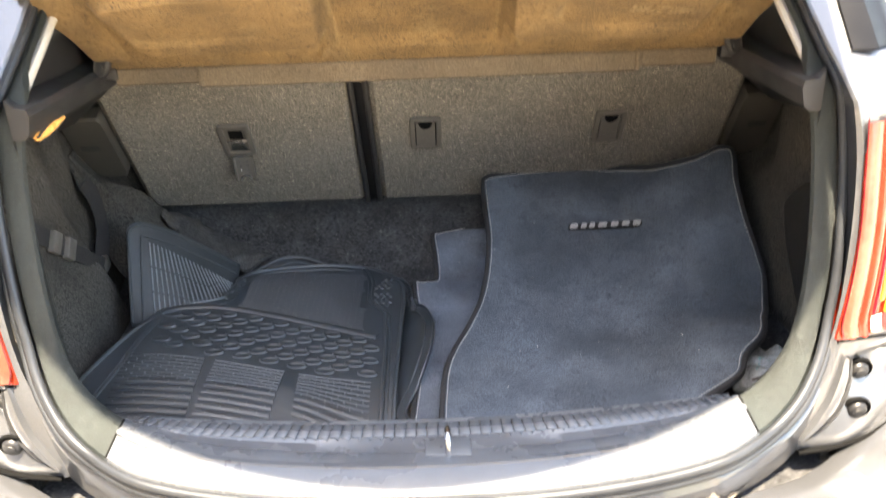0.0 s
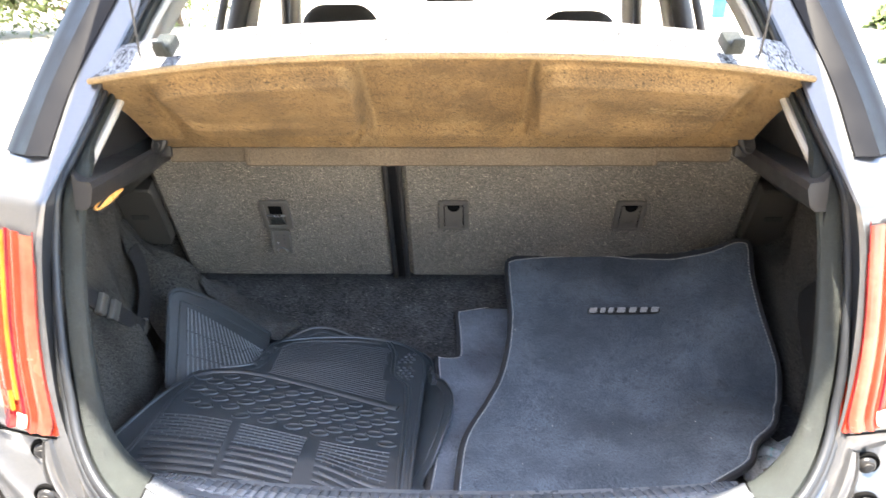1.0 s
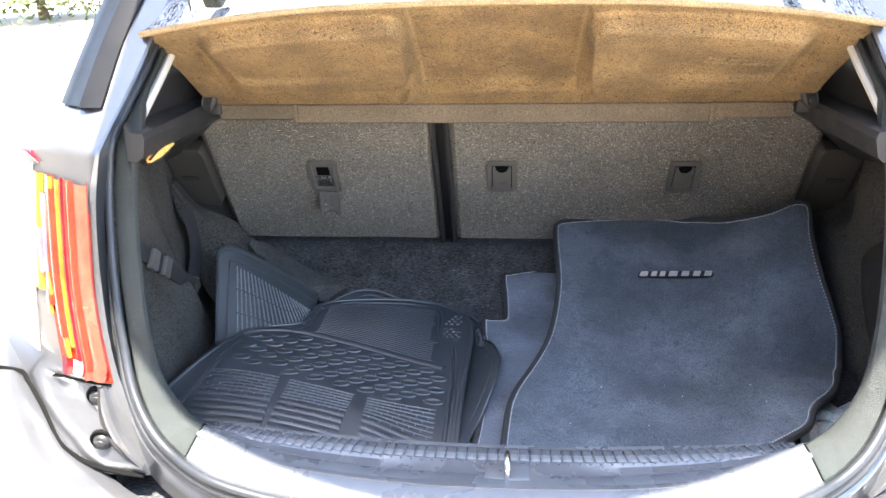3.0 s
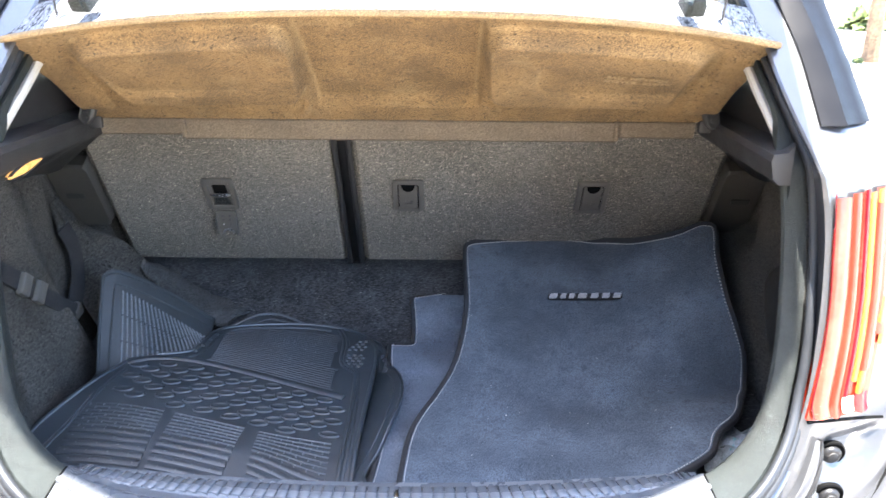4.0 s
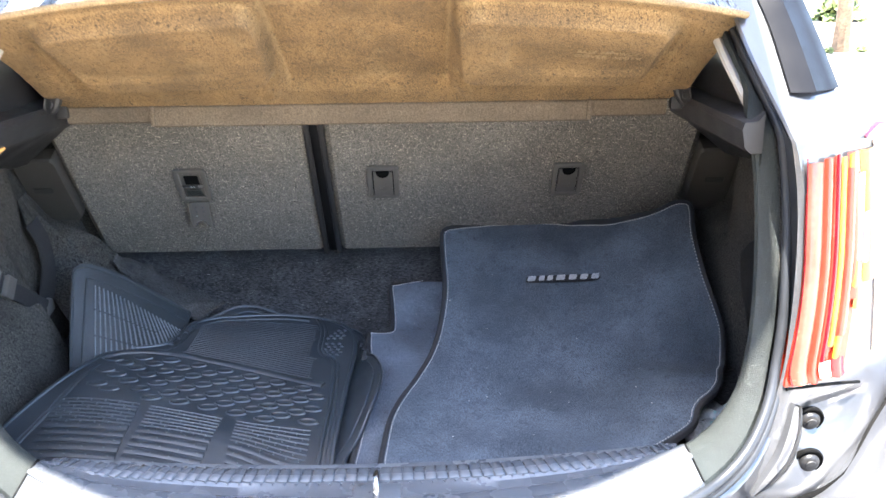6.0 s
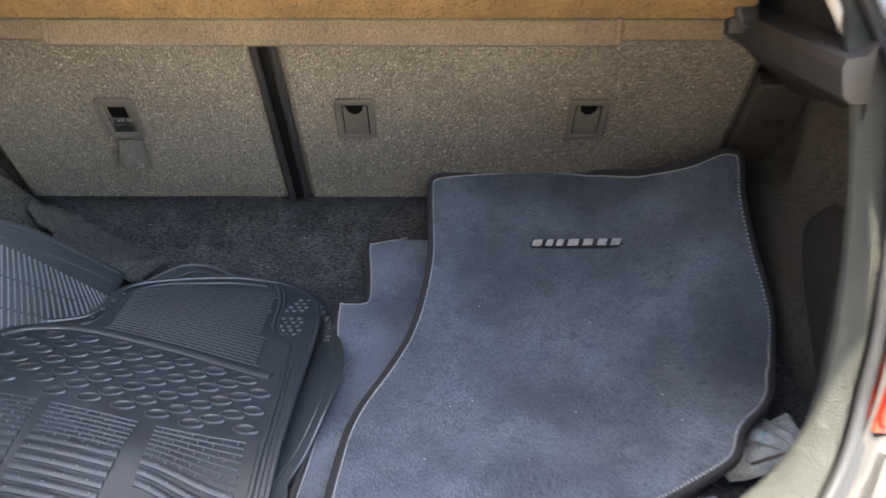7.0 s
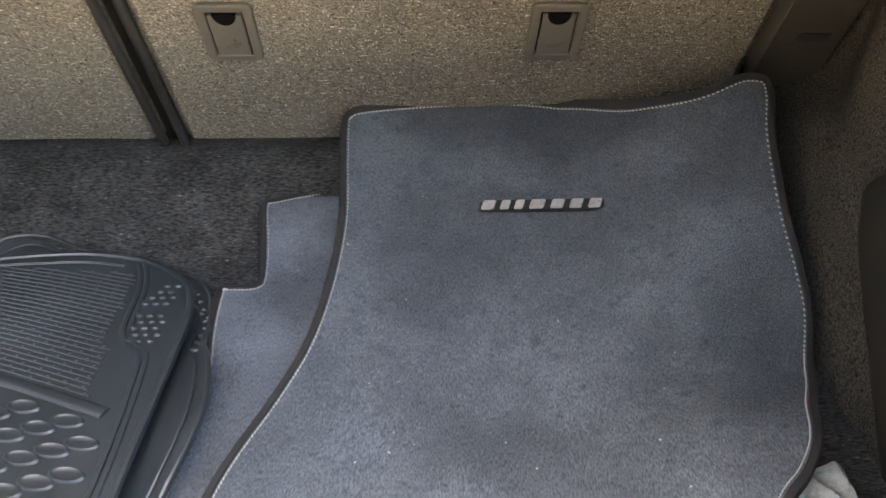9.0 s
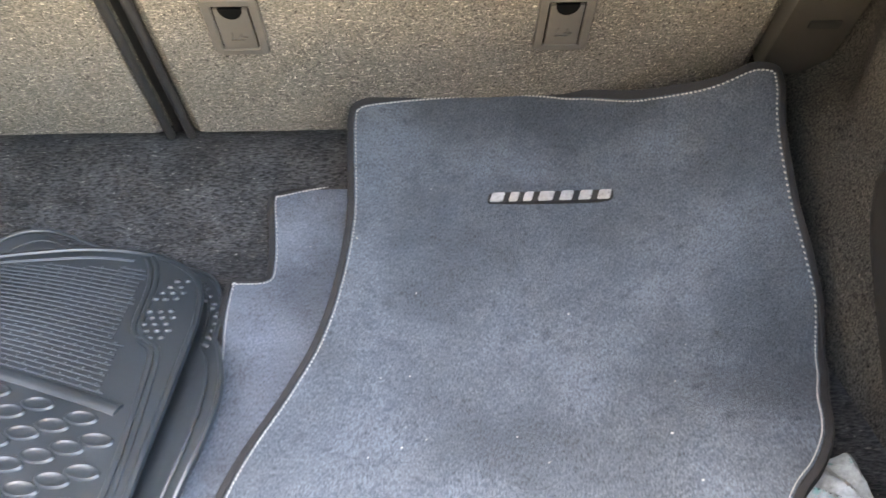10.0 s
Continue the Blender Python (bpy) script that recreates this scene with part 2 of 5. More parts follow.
def grid(bm, nu, nv, place, keep=None):
    """A sheet of nu x nv quads from place(u, v), u and v from 0 to 1."""
    vs = [[bm.verts.new(place(i / nu, j / nv)) for j in range(nv + 1)] for i in range(nu + 1)]
    for i in range(nu):
        for j in range(nv):
            if keep is None or keep((i + 0.5) / nu, (j + 0.5) / nv):
                bm.faces.new((vs[i][j], vs[i + 1][j], vs[i + 1][j + 1], vs[i][j + 1]))
    return vs


def solid(bm, thick, away=(0, 0, -1)):
    """Gives a sheet thickness in one direction."""
    faces = bm.faces[:]
    out = bmesh.ops.extrude_face_region(bm, geom=faces, use_keep_orig=True)
    d = Vector(away).normalized() * thick
    for v in out["geom"]:
        if isinstance(v, bmesh.types.BMVert):
            v.co += d
    return bm


def tube(bm, points, radius, sides=8, closed=False, caps=True):
    """A round bar along points; radius a number or one for each point."""
    pts = [Vector(p) for p in points]
    n = len(pts)
    rings, up = [], Vector((0.13, 0.2, 1)).normalized()
    for i, p in enumerate(pts):
        a = pts[(i - 1) % n] if closed or i else p
        b = pts[(i + 1) % n] if closed or i < n - 1 else p
        d = (b - a).normalized()
        side = d.cross(up)
        if side.length < 1e-4:
            side = d.cross(Vector((1, 0, 0)))
        side.normalize()
        top = side.cross(d)
        r = radius[i] if isinstance(radius, (list, tuple)) else radius
        rings.append([bm.verts.new(p + r * (math.cos(2 * math.pi * k / sides) * side + math.sin(2 * math.pi * k / sides) * top)) for k in range(sides)])
    for i in range(n if closed else n - 1):
        a, b = rings[i], rings[(i + 1) % n]
        for k in range(sides):
            bm.faces.new((a[k], a[(k + 1) % sides], b[(k + 1) % sides], b[k]))
    if caps and not closed:
        bm.faces.new(rings[0][::-1])
        bm.faces.new(rings[-1])
    return bm


def loft(bm, rows, closed_u=False, closed_v=False):
    """Faces between rows of points of equal length."""
    vs = [[bm.verts.new(p) for p in r] for r in rows]
    nu, nv = len(vs), len(vs[0])
    for i in range(nu if closed_u else nu - 1):
        for j in range(nv if closed_v else nv - 1):
            bm.faces.new((vs[i][j], vs[(i + 1) % nu][j], vs[(i + 1) % nu][(j + 1) % nv], vs[i][(j + 1) % nv]))
    return vs


def smooth_line(pts, per=6, closed=False):
    """A Catmull-Rom line through the points."""
    pts = [Vector(p) for p in pts]
    n, out = len(pts), []
    for i in range(n if closed else n - 1):
        p0 = pts[(i - 1) % n] if closed or i else pts[0]
        p1, p2 = pts[i], pts[(i + 1) % n]
        p3 = pts[(i + 2) % n] if closed or i < n - 2 else pts[-1]
        for k in range(per):
            t = k / per
            out.append(0.5 * (2 * p1 + (p2 - p0) * t + (2 * p0 - 5 * p1 + 4 * p2 - p3) * t * t + (3 * p1 - p0 - 3 * p2 + p3) * t ** 3))
    if not closed:
        out.append(pts[-1])
    return out


def step(a, b, x):
    t = min(1.0, max(0.0, (x - a) / (b - a)))
    return t * t * (3 - 2 * t)


# ---- the plan ----
FLOOR = 0.655


def seat_y(z):
    """The back of the rear seat, which leans towards the opening."""
    return 1.42 - 0.53 * (z - 0.76)


def open_y(x, z):
    """The plane of the tailgate opening: steep below the glass, raked above."""
    return 0.72 + 0.25 * x * x + 0.25 * (min(z, 1.12) - 0.7) + 1.15 * max(0.0, z - 1.12)


HALF = [(0, 0.712), (0.20, 0.713), (0.34, 0.722), (0.42, 0.744), (0.468, 0.788), (0.49, 0.85), (0.50, 0.95), (0.50, 1.05),
        (0.488, 1.13), (0.470, 1.20), (0.455, 1.28), (0.430, 1.36), (0.37, 1.42), (0.25, 1.445), (0.12, 1.45), (0, 1.452)]
_half = smooth_line([(x, 0, z) for x, z in HALF], 5)
LOOP = [(p.x, p.z) for p in _half] + [(-p.x, p.z) for p in _half[-2:0:-1]]


def half_x(z):
    """Half width of the opening at a height."""
    for a, b in zip(_half, _half[1:]):
        if a.z <= z <= b.z and z > 0.7135:
            return a.x + (b.x - a.x) * (z - a.z) / max(1e-6, b.z - a.z)
    return 0.3 if z < 0.8 else 0.0


def skin_y(x, z):
    """The body's outer skin beside the opening: upright below the lamps, raked above, curving away outwards."""
    y0 = 0.744 - 0.32 * (0.815 - max(0.71, z)) if z < 0.815 else 0.744 + (open_y(0.5, z) - open_y(0.5, 0.815))
    o = max(0.0, x - 0.53)
    y0 += 0.015 * step(0.815, 0.797, z) * step(0.735, 0.775, z) * step(0.532, 0.545, x) * (1 - step(0.61, 0.66, x))
    return y0 + 0.25 * o + 1.6 * o * o


def fit_to_view(p):
    """Raises the sill and lower sides of the opening and moves them out, to fit the camera's view."""
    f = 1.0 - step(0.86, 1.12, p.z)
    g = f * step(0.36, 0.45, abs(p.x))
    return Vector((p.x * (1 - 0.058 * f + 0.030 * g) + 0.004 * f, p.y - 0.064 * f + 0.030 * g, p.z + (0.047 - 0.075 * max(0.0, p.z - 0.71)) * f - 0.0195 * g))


def ring(out, back=0.0):
    """The opening's outline, moved outwards and towards the camera, as points in space."""
    n, pts = len(LOOP), []
    for i, (x, z) in enumerate(LOOP):
        xa, za = LOOP[i - 1]
        xb, zb = LOOP[(i + 1) % n]
        d = Vector((xb - xa, zb - za)).normalized()
        o = out(x, z) if callable(out) else out
        x2, z2 = x + d.y * o, z - d.x * o
        pts.append(fit_to_view(Vector((x2, open_y(x, max(z, z2)) - (back(x, z) if callable(back) else back), z2))))
    return pts


# ---- ground and distance ----
bm = bmesh.new()
grid(bm, 40, 40, lambda u, v: (-300 + 600 * u, -300 + 600 * v, 0.0))
tagged(part("ground", bm, "ground"), "pale sunlit concrete ground round the parked car", "ground", kind="structure")


# unseen walls, added behind and beside the camera to block low sky light
bm = bmesh.new()
box(bm, (-14.0, -4.9, -0.1), (3.0, -4.6, 5.2), 0.02)
tagged(part("shade_wall_behind", bm, "plaster"), "plain plastered wall, unseen, added to block low sky light", "wall", kind="structure")
bm = bmesh.new()
box(bm, (-4.3, -4.597, -0.1), (-4.0, 1.2, 5.2), 0.02)
tagged(part("shade_wall_beside", bm, "plaster"), "plain plastered side wall, unseen, added to cut light from the left", "wall", kind="structure")


def tree(place, height, spread, seed, leaves=1400, bare=0.35):
    rnd = random.Random(seed)
    t = empty("tree", place)
    p0 = Vector(place)
    bm = bmesh.new()
    lean = Vector((rnd.uniform(-0.1, 0.1), rnd.uniform(-0.1, 0.1), 1))
    top = p0 + lean * height * 0.75
    tube(bm, [p0 - Vector((0, 0, 0.05)), p0 + lean * height * 0.12, p0 + lean * height * 0.4, top], [0.05 * height ** 0.8, 0.04 * height ** 0.8, 0.03 * height ** 0.8, 0.01 * height], 9)
    tips = [top]
    for _ in range(9):
        a = p0 + lean * height * rnd.uniform(bare, 0.65)
        ang = rnd.uniform(0, 6.28)
        b = a + Vector((math.cos(ang), math.sin(ang), rnd.uniform(0.2, 0.9))) * spread * rnd.uniform(0.5, 0.9)
        tube(bm, [a, (a + b) / 2 + Vector((0, 0, -0.05 * spread)), b], [0.016 * height, 0.010 * height, 0.003 * height], 6)
        tips += [b, (a + b) / 2]
    part("trunk", bm, "bark", t, "rough brown bark")
    bm = bmesh.new()
    for _ in range(leaves):
        c = rnd.choice(tips) + Vector((rnd.gauss(0, 1), rnd.gauss(0, 1), rnd.gauss(0, 0.7))) * spread * 0.26
        r = spread * rnd.uniform(0.018, 0.042)
        d, e = Vector((rnd.gauss(0, 1), rnd.gauss(0, 1), rnd.gauss(0, 1))).normalized(), Vector((rnd.gauss(0, 1), rnd.gauss(0, 1), rnd.gauss(0, 1)))
        e = d.cross(e).normalized()
        f = d.cross(e)
        vs = [bm.verts.new(c + e * r), bm.verts.new(c + d * r * 0.5 + f * 0.15 * r), bm.verts.new(c - e * r), bm.verts.new(c - d * r * 0.5 + f * 0.15 * r)]
        bm.faces.new((vs[0], vs[1], vs[2]))
        bm.faces.new((vs[0], vs[2], vs[3]))
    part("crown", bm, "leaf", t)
    return tagged(t, "sunlit leafy green tree standing behind the parking place", "tree", "far trees")


for k, (x, y, hh, sp) in enumerate([(-12.6, 13.6, 3.2, 2.4), (-11.0, 14.6, 3.4, 2.5), (-9.6, 15.2, 3.0, 2.2), (-8.2, 16.4, 3.3, 2.2), (-14.2, 12.4, 3.4, 2.6), (-6.6, 17.6, 3.0, 2.0)]):
    tree((x, y, 0), hh, sp, 11 + k, 6500, 0.03)
tree((6.0, 10.9, 0), 3.4, 1.6, 31, 110, 0.6)
rnd = random.Random(5)
for k, (x, y, r) in enumerate([(6.25, 10.8, 0.08), (5.72, 10.7, 0.07), (8.6, 16.0, 0.5), (7.1, 10.2, 0.10)]):
    b = empty("shrub", (x, y, 0))
    bm = bmesh.new()
    for _ in range(260):
        d = Vector((rnd.gauss(0, 1), rnd.gauss(0, 1), abs(rnd.gauss(0, 1)))).normalized() * r * rnd.uniform(0.3, 1.0)
        c = Vector((x, y, 0.02)) + d
        e = Vector((rnd.gauss(0, 1), rnd.gauss(0, 1), rnd.gauss(0, 1))).normalized()
        f = e.orthogonal().normalized()
        bm.faces.new([bm.verts.new(c + v) for v in (e * 0.4 * r, f * 0.16 * r, -e * 0.4 * r, -f * 0.16 * r)])
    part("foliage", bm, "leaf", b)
    tagged(b, "low dry green shrub on the pale ground", "shrub", "far shrubs")

BIN = (6.1, 19.3)
bin_thing = empty("plastic_barrel", (BIN[0], BIN[1], 0))
bm = bmesh.new()
loft(bm, [[Vector((BIN[0] + r * math.cos(2 * math.pi * k / 20), BIN[1] + r * math.sin(2 * math.pi * k / 20), z)) for k in range(20)] for r, z in ((0.14, 0.0), (0.16, 0.02), (0.17, 0.2), (0.175, 0.22), (0.17, 0.24), (0.16, 0.46), (0.10, 0.48))], closed_v=True)
part("drum", bm, "blue_plastic", bin_thing)
bm = bmesh.new()
tube(bm, [Vector((BIN[0] + 0.165 * math.cos(2 * math.pi * k / 20), BIN[1] + 0.165 * math.sin(2 * math.pi * k / 20), 0.46)) for k in range(20)], 0.012, 6, closed=True)
part("rim", bm, "blue_plastic", bin_thing)
tagged(bin_thing, "small blue plastic barrel standing on the far ground", "barrel")

# ---- boot shell ----
def floor_z(x, y):
    """The carpet: level, then a ramp up to the foot of the backrests."""
    z = FLOOR + 0.10 * step(1.25, 1.43, y)
    return z + 0.003 * noise.noise(Vector((x * 7, y * 7, 1.3)))


bm = bmesh.new()
grid(bm, 90, 64, lambda u, v: (-0.64 + 1.28 * u, 0.665 + 0.795 * v, floor_z(-0.64 + 1.28 * u, 0.665 + 0.795 * v)))
solid(bm, 0.02)
tagged(part("floor", bm, "floor_felt"), "dark grey felt carpet of the boot floor", "floor", kind="structure")


def lining_x(y, z, left):
    """Half width of the boot between its felt side linings."""
    yo = open_y(0.5, z)
    x = 0.522 + 0.09 * step(0.0, 0.16, y - yo) + 0.05 * step(1.18, 1.30, y) * step(0.84, 0.90, z)
    if left:
        x -= (0.060 - 0.045 * step(0.68, 0.92, z)) * step(0.03, 0.12, y - yo) * (1 - step(1.11, 1.165, y + 0.25 * (z - 0.85)))
    return x


for left, nm in ((True, "wall_left"), (False, "wall_right")):
    bm = bmesh.new()

    def side(u, v, left=left):
        z = FLOOR - 0.02 + 0.52 * v
        yo = open_y(0.5, z) + 0.004 - 0.05 * (1 - step(0.86, 1.12, z))
        y = yo + (1.62 - yo) * u
        wob = 0.003 * noise.noise(Vector((y * 9, z * 9, 4.0 if left else 8.0)))
        x = lining_x(y, z, left) + wob
        return ((-x if left else x), y, z)

    grid(bm, 90, 56, side)
    solid(bm, 0.012, (-1 if left else 1, 0, 0))
    tagged(part(nm, bm, "lining_felt"), "dark felt side lining of the boot", "wall", kind="structure")

# smooth panel over the side pocket
def pocket_edge(z):
    """How far the panel reaches along the lining at a height."""
    low = 0.955 + 0.95 * (z - 0.645)
    return min(low, 1.131) - 0.9 * max(0.0, z - 0.852) ** 1.25 * 2.2 - 0.010 * math.exp(-((z - 0.832) / 0.02) ** 2)


bm = bmesh.new()
rows = []
for i in range(29):
    z = 0.652 + 0.27 * i / 28
    ye, ya = pocket_edge(z), open_y(0.5, z) + 0.03
    top = step(0.922, 0.905, z)
    rows.append([Vector((lining_x(y, z, False) - off * top + 0.001, y, z)) for y, off in [(ye + 0.002, -0.002), (ye, 0.002), (ye - 0.004, 0.0045)] + [(ye - 0.01 + (ya - ye + 0.01) * k / 12, 0.005 + 0.006 * math.sin(math.pi * k / 12)) for k in range(13)]])
loft(bm, rows)
tagged(part("pocket_cover", bm, "pocket"), "smooth dark cover panel on the felt side lining", "trim panel")

# plastic shelf ledges over the linings
for sgn in (-1, 1):
    ledge = empty("side_ledge", (sgn * 0.55, 1.0, 1.08))
    bm = bmesh.new()
    rows = []
    for u in (0.0, 0.008, 0.04, 0.10, 0.2, 0.35, 0.6, 1.0):
        y = 0.868 + 0.40 * u
        open_out = step(0.0, 0.22, u)
        zt = 1.136 - 0.022 * u
        zb = 1.096 - 0.026 * u
        xi = 0.475 + 0.027 * u
        lim = 0.503 + 0.20 * step(0.02, 0.5, u)
        sec = ((0.70, zb - 0.02 - 0.075 * step(0.3, 0.7, u)), (0.62, zb - 0.015 - 0.06 * step(0.3, 0.7, u)), (xi + 0.035, zb - 0.010 * open_out), (xi + 0.014, zb), (xi + 0.006, zb + 0.007), (xi, zt - 0.010), (xi + 0.004, zt - 0.002), (xi + 0.020, zt), (0.62, zt + 0.010), (0.70, zt + 0.012))
        rows.append([Vector((sgn * min(x, lim), y + (0.004 if u == 0 and z > zt - 0.004 else 0.0), z)) for x, z in sec])
    vs = loft(bm, rows)
    bm.faces.new(vs[0])
    part("ledge", bm, "plastic", ledge)
    bm = bmesh.new()
    rows = []
    for u in (0.0, 0.05, 0.5, 1.0):
        y = 0.955 + 0.33 * u
        rows.append([Vector((sgn * x, y, z)) for x, z in ((0.528, 1.125), (0.532, 1.15 + 0.03 * u), (0.540, 1.185 + 0.04 * u), (0.545, 1.212 + 0.06 * u), (0.550, 1.228 + 0.07 * u))])
    vs = loft(bm, rows)
    part("upper_panel", bm, "plastic", ledge)
    tagged(ledge, "black grained plastic ledge carrying the parcel shelf", "side trim", "side ledges")

# boot lamp lens, with a weak amber emission added
M["lamp_glow"] = material("glowing_amber_lens", (0.5, 0.24, 0.07), 0.3, vary=0.05, scale=30, bump=0.0)
bsdf = M["lamp_glow"].node_tree.nodes["Principled BSDF"]
bsdf.inputs["Emission Color"].default_value = (1.0, 0.52, 0.16, 1)
bsdf.inputs["Emission Strength"].default_value = 0.085
lamp = empty("boot_lamp", (-0.487, 0.95, 1.086))
bm = bmesh.new()
rows = []
for u in range(9):
    a = u / 8
    hgt = 0.0066 * math.sin(math.pi * (0.08 + 0.84 * a))
    y = 0.900 + 0.078 * a
    rows.append([Vector((-0.489 + 0.004 * math.sin(math.pi * b / 4), y, 1.087 + 0.006 * a + hgt * (b / 2 - 1))) for b in range(5)])
loft(bm, rows)
solid(bm, 0.006, (-1, 0, 0))
part("lens", bm, "lamp_glow", lamp)
bm = bmesh.new()
tube(bm, [r[0] for r in rows] + [r[4] for r in rows[::-1]], 0.0022, 6, closed=True)
part("rim", bm, "plastic", lamp)
tagged(lamp, "small glowing amber boot lamp in the side ledge", "lamp")

# felt cover of the wheel arch, bulging before the end of the backrest
ARCH_TOP = smooth_line([(-0.660, 1.32, 0.930), (-0.622, 1.32, 0.880), (-0.580, 1.325, 0.860), (-0.541, 1.32, 0.844), (-0.521, 1.325, 0.822), (-0.508, 1.335, 0.796), (-0.496, 1.35, 0.765), (-0.490, 1.37, 0.735)], 5)
ARCH_FOOT = smooth_line([(-0.640, 1.25, 0.935), (-0.630, 1.245, 0.88), (-0.620, 1.235, 0.82), (-0.600, 1.225, 0.76), (-0.560, 1.21, 0.70), (-0.505, 1.205, 0.668), (-0.465, 1.24, 0.662), (-0.455, 1.28, 0.664)], 5)


def arch_at(u, v):
    k = u * (len(ARCH_TOP) - 1)
    i = min(len(ARCH_TOP) - 2, int(k))
    a, b = ARCH_TOP[i].lerp(ARCH_TOP[i + 1], k - i), ARCH_FOOT[i].lerp(ARCH_FOOT[i + 1], k - i)
    p = a.lerp(b, v)
    p += Vector((0.55, -0.6, 0.55)) * 0.032 * math.sin(math.pi * v) * step(0.0, 0.3, u) * (1 - 0.5 * u)
    back = Vector((0, 0.02, -0.03)) * max(0.0, 0.06 - v) / 0.06
    return p + back + Vector((1, 0, 1)) * 0.003 * noise.noise(Vector((u * 5, v * 6, 3.0)))


bm = bmesh.new()
grid(bm, 48, 36, arch_at)
solid(bm, 0.006, (-0.4, 0.8, -0.4))
tagged(part("wheel_arch_cover", bm, "lining_felt"), "dark felt cover bulging over the wheel arch", "arch cover")

# loose carpet flap lying from the wheel arch to the floor
FLAP_TOP = smooth_line([(-0.512, 1.322, 0.803), (-0.478, 1.345, 0.775), (-0.445, 1.35, 0.748), (-0.400, 1.345, 0.722), (-0.348, 1.335, 0.704), (-0.315, 1.325, 0.693)], 6)
FLAP_LOW = smooth_line([(-0.505, 1.285, 0.800), (-0.474, 1.270, 0.768), (-0.450, 1.262, 0.742), (-0.420, 1.258, 0.716), (-0.392, 1.262, 0.700), (-0.350, 1.275, 0.688)], 6)


def flap_at(u, v):
    k = u * (len(FLAP_TOP) - 1)
    i = min(len(FLAP_TOP) - 2, int(k))
    p = FLAP_TOP[i].lerp(FLAP_TOP[i + 1], k - i).lerp(FLAP_LOW[i].lerp(FLAP_LOW[i + 1], k - i), v)
    rag = noise.noise(Vector((u * 9, v * 2, 7.0)))
    return p + Vector((0.2, -0.3, 0.9)) * (0.010 * math.sin(math.pi * v) + 0.005 * rag) + Vector((0.006 * rag, 0.010 * rag * abs(2 * v - 1), 0))


bm = bmesh.new()
grid(bm, 44, 18, flap_at)
solid(bm, 0.005)
tagged(part("carpet_flap", bm, "flap_felt"), "loose grey felt flap folded over the wheel arch", "carpet flap")

# ---- rear seat ----
W_AX, N_AX = Vector((0, -0.53, 1)).normalized(), Vector((0, -1, -0.53)).normalized()


def on_seat(x, z, out=0.0):
    """A frame on the seat's back: x across, y up the back, z out of it."""
    o = Vector((x, seat_y(z), z)) + N_AX * out
    m = Matrix.Identity(4)
    for k, ax in enumerate((Vector((1, 0, 0)), W_AX, N_AX)):
        m.col[k][0:3] = ax
    m.col[3][0:3] = o
    return m


def rounded(w, h, r, n=5):
    """A rectangle with rounded corners, in the plane, anticlockwise."""
    pts = []
    for cx, cy, a0 in ((w / 2 - r, h / 2 - r, 0), (-w / 2 + r, h / 2 - r, 90), (-w / 2 + r, -h / 2 + r, 180), (w / 2 - r, -h / 2 + r, 270)):
        for k in range(n + 1):
            a = radians(a0 + 90 * k / n)
            pts.append((cx + r * math.cos(a), cy + r * math.sin(a)))
    return pts


def rim(bm, m, w, h, r, wall, depth, base=0.0):
    """A rounded rectangular frame standing out of a surface."""
    outer, inner = rounded(w, h, r), rounded(w - 2 * wall, h - 2 * wall, max(0.0008, r - wall * 0.6))
    e = 0.0014
    o2, i2 = rounded(w - 2 * e, h - 2 * e, r), rounded(w - 2 * wall + 2 * e, h - 2 * wall + 2 * e, max(0.0008, r - wall * 0.6))
    loft(bm, [[m @ Vector((x, y, z)) for x, y in pts] for pts, z in ((outer, base), (outer, depth - e), (o2, depth), (i2, depth), (inner, depth - e), (inner, base - 0.002))], closed_v=True)


def slab(bm, m, pts, z0, z1, e=0.0008):
    """A flat plate cut to an outline, with eased edges."""
    c = Vector((sum(p[0] for p in pts) / len(pts), sum(p[1] for p in pts) / len(pts)))
    ins = [tuple(c + (Vector(p) - c) * (1 - e / max(0.001, (Vector(p) - c).length))) for p in pts]
    vs = loft(bm, [[m @ Vector((x, y, z)) for x, y in ps] for ps, z in ((pts, z0), (pts, z1 - e), (ins, z1))], closed_v=True)
    bm.faces.new(vs[2])
    bm.faces.new(vs[0][::-1])


def notch_plate(w, h, r, n=9):
    """A flap's outline with a half-round finger notch in its upper edge."""
    pts = [(-w / 2, h / 2), (-w / 2, -h / 2), (w / 2, -h / 2), (w / 2, h / 2)]
    return pts + [(r * math.cos(math.pi * k / n), h / 2 - r * 1.1 * math.sin(math.pi * k / n)) for k in range(n + 1)]


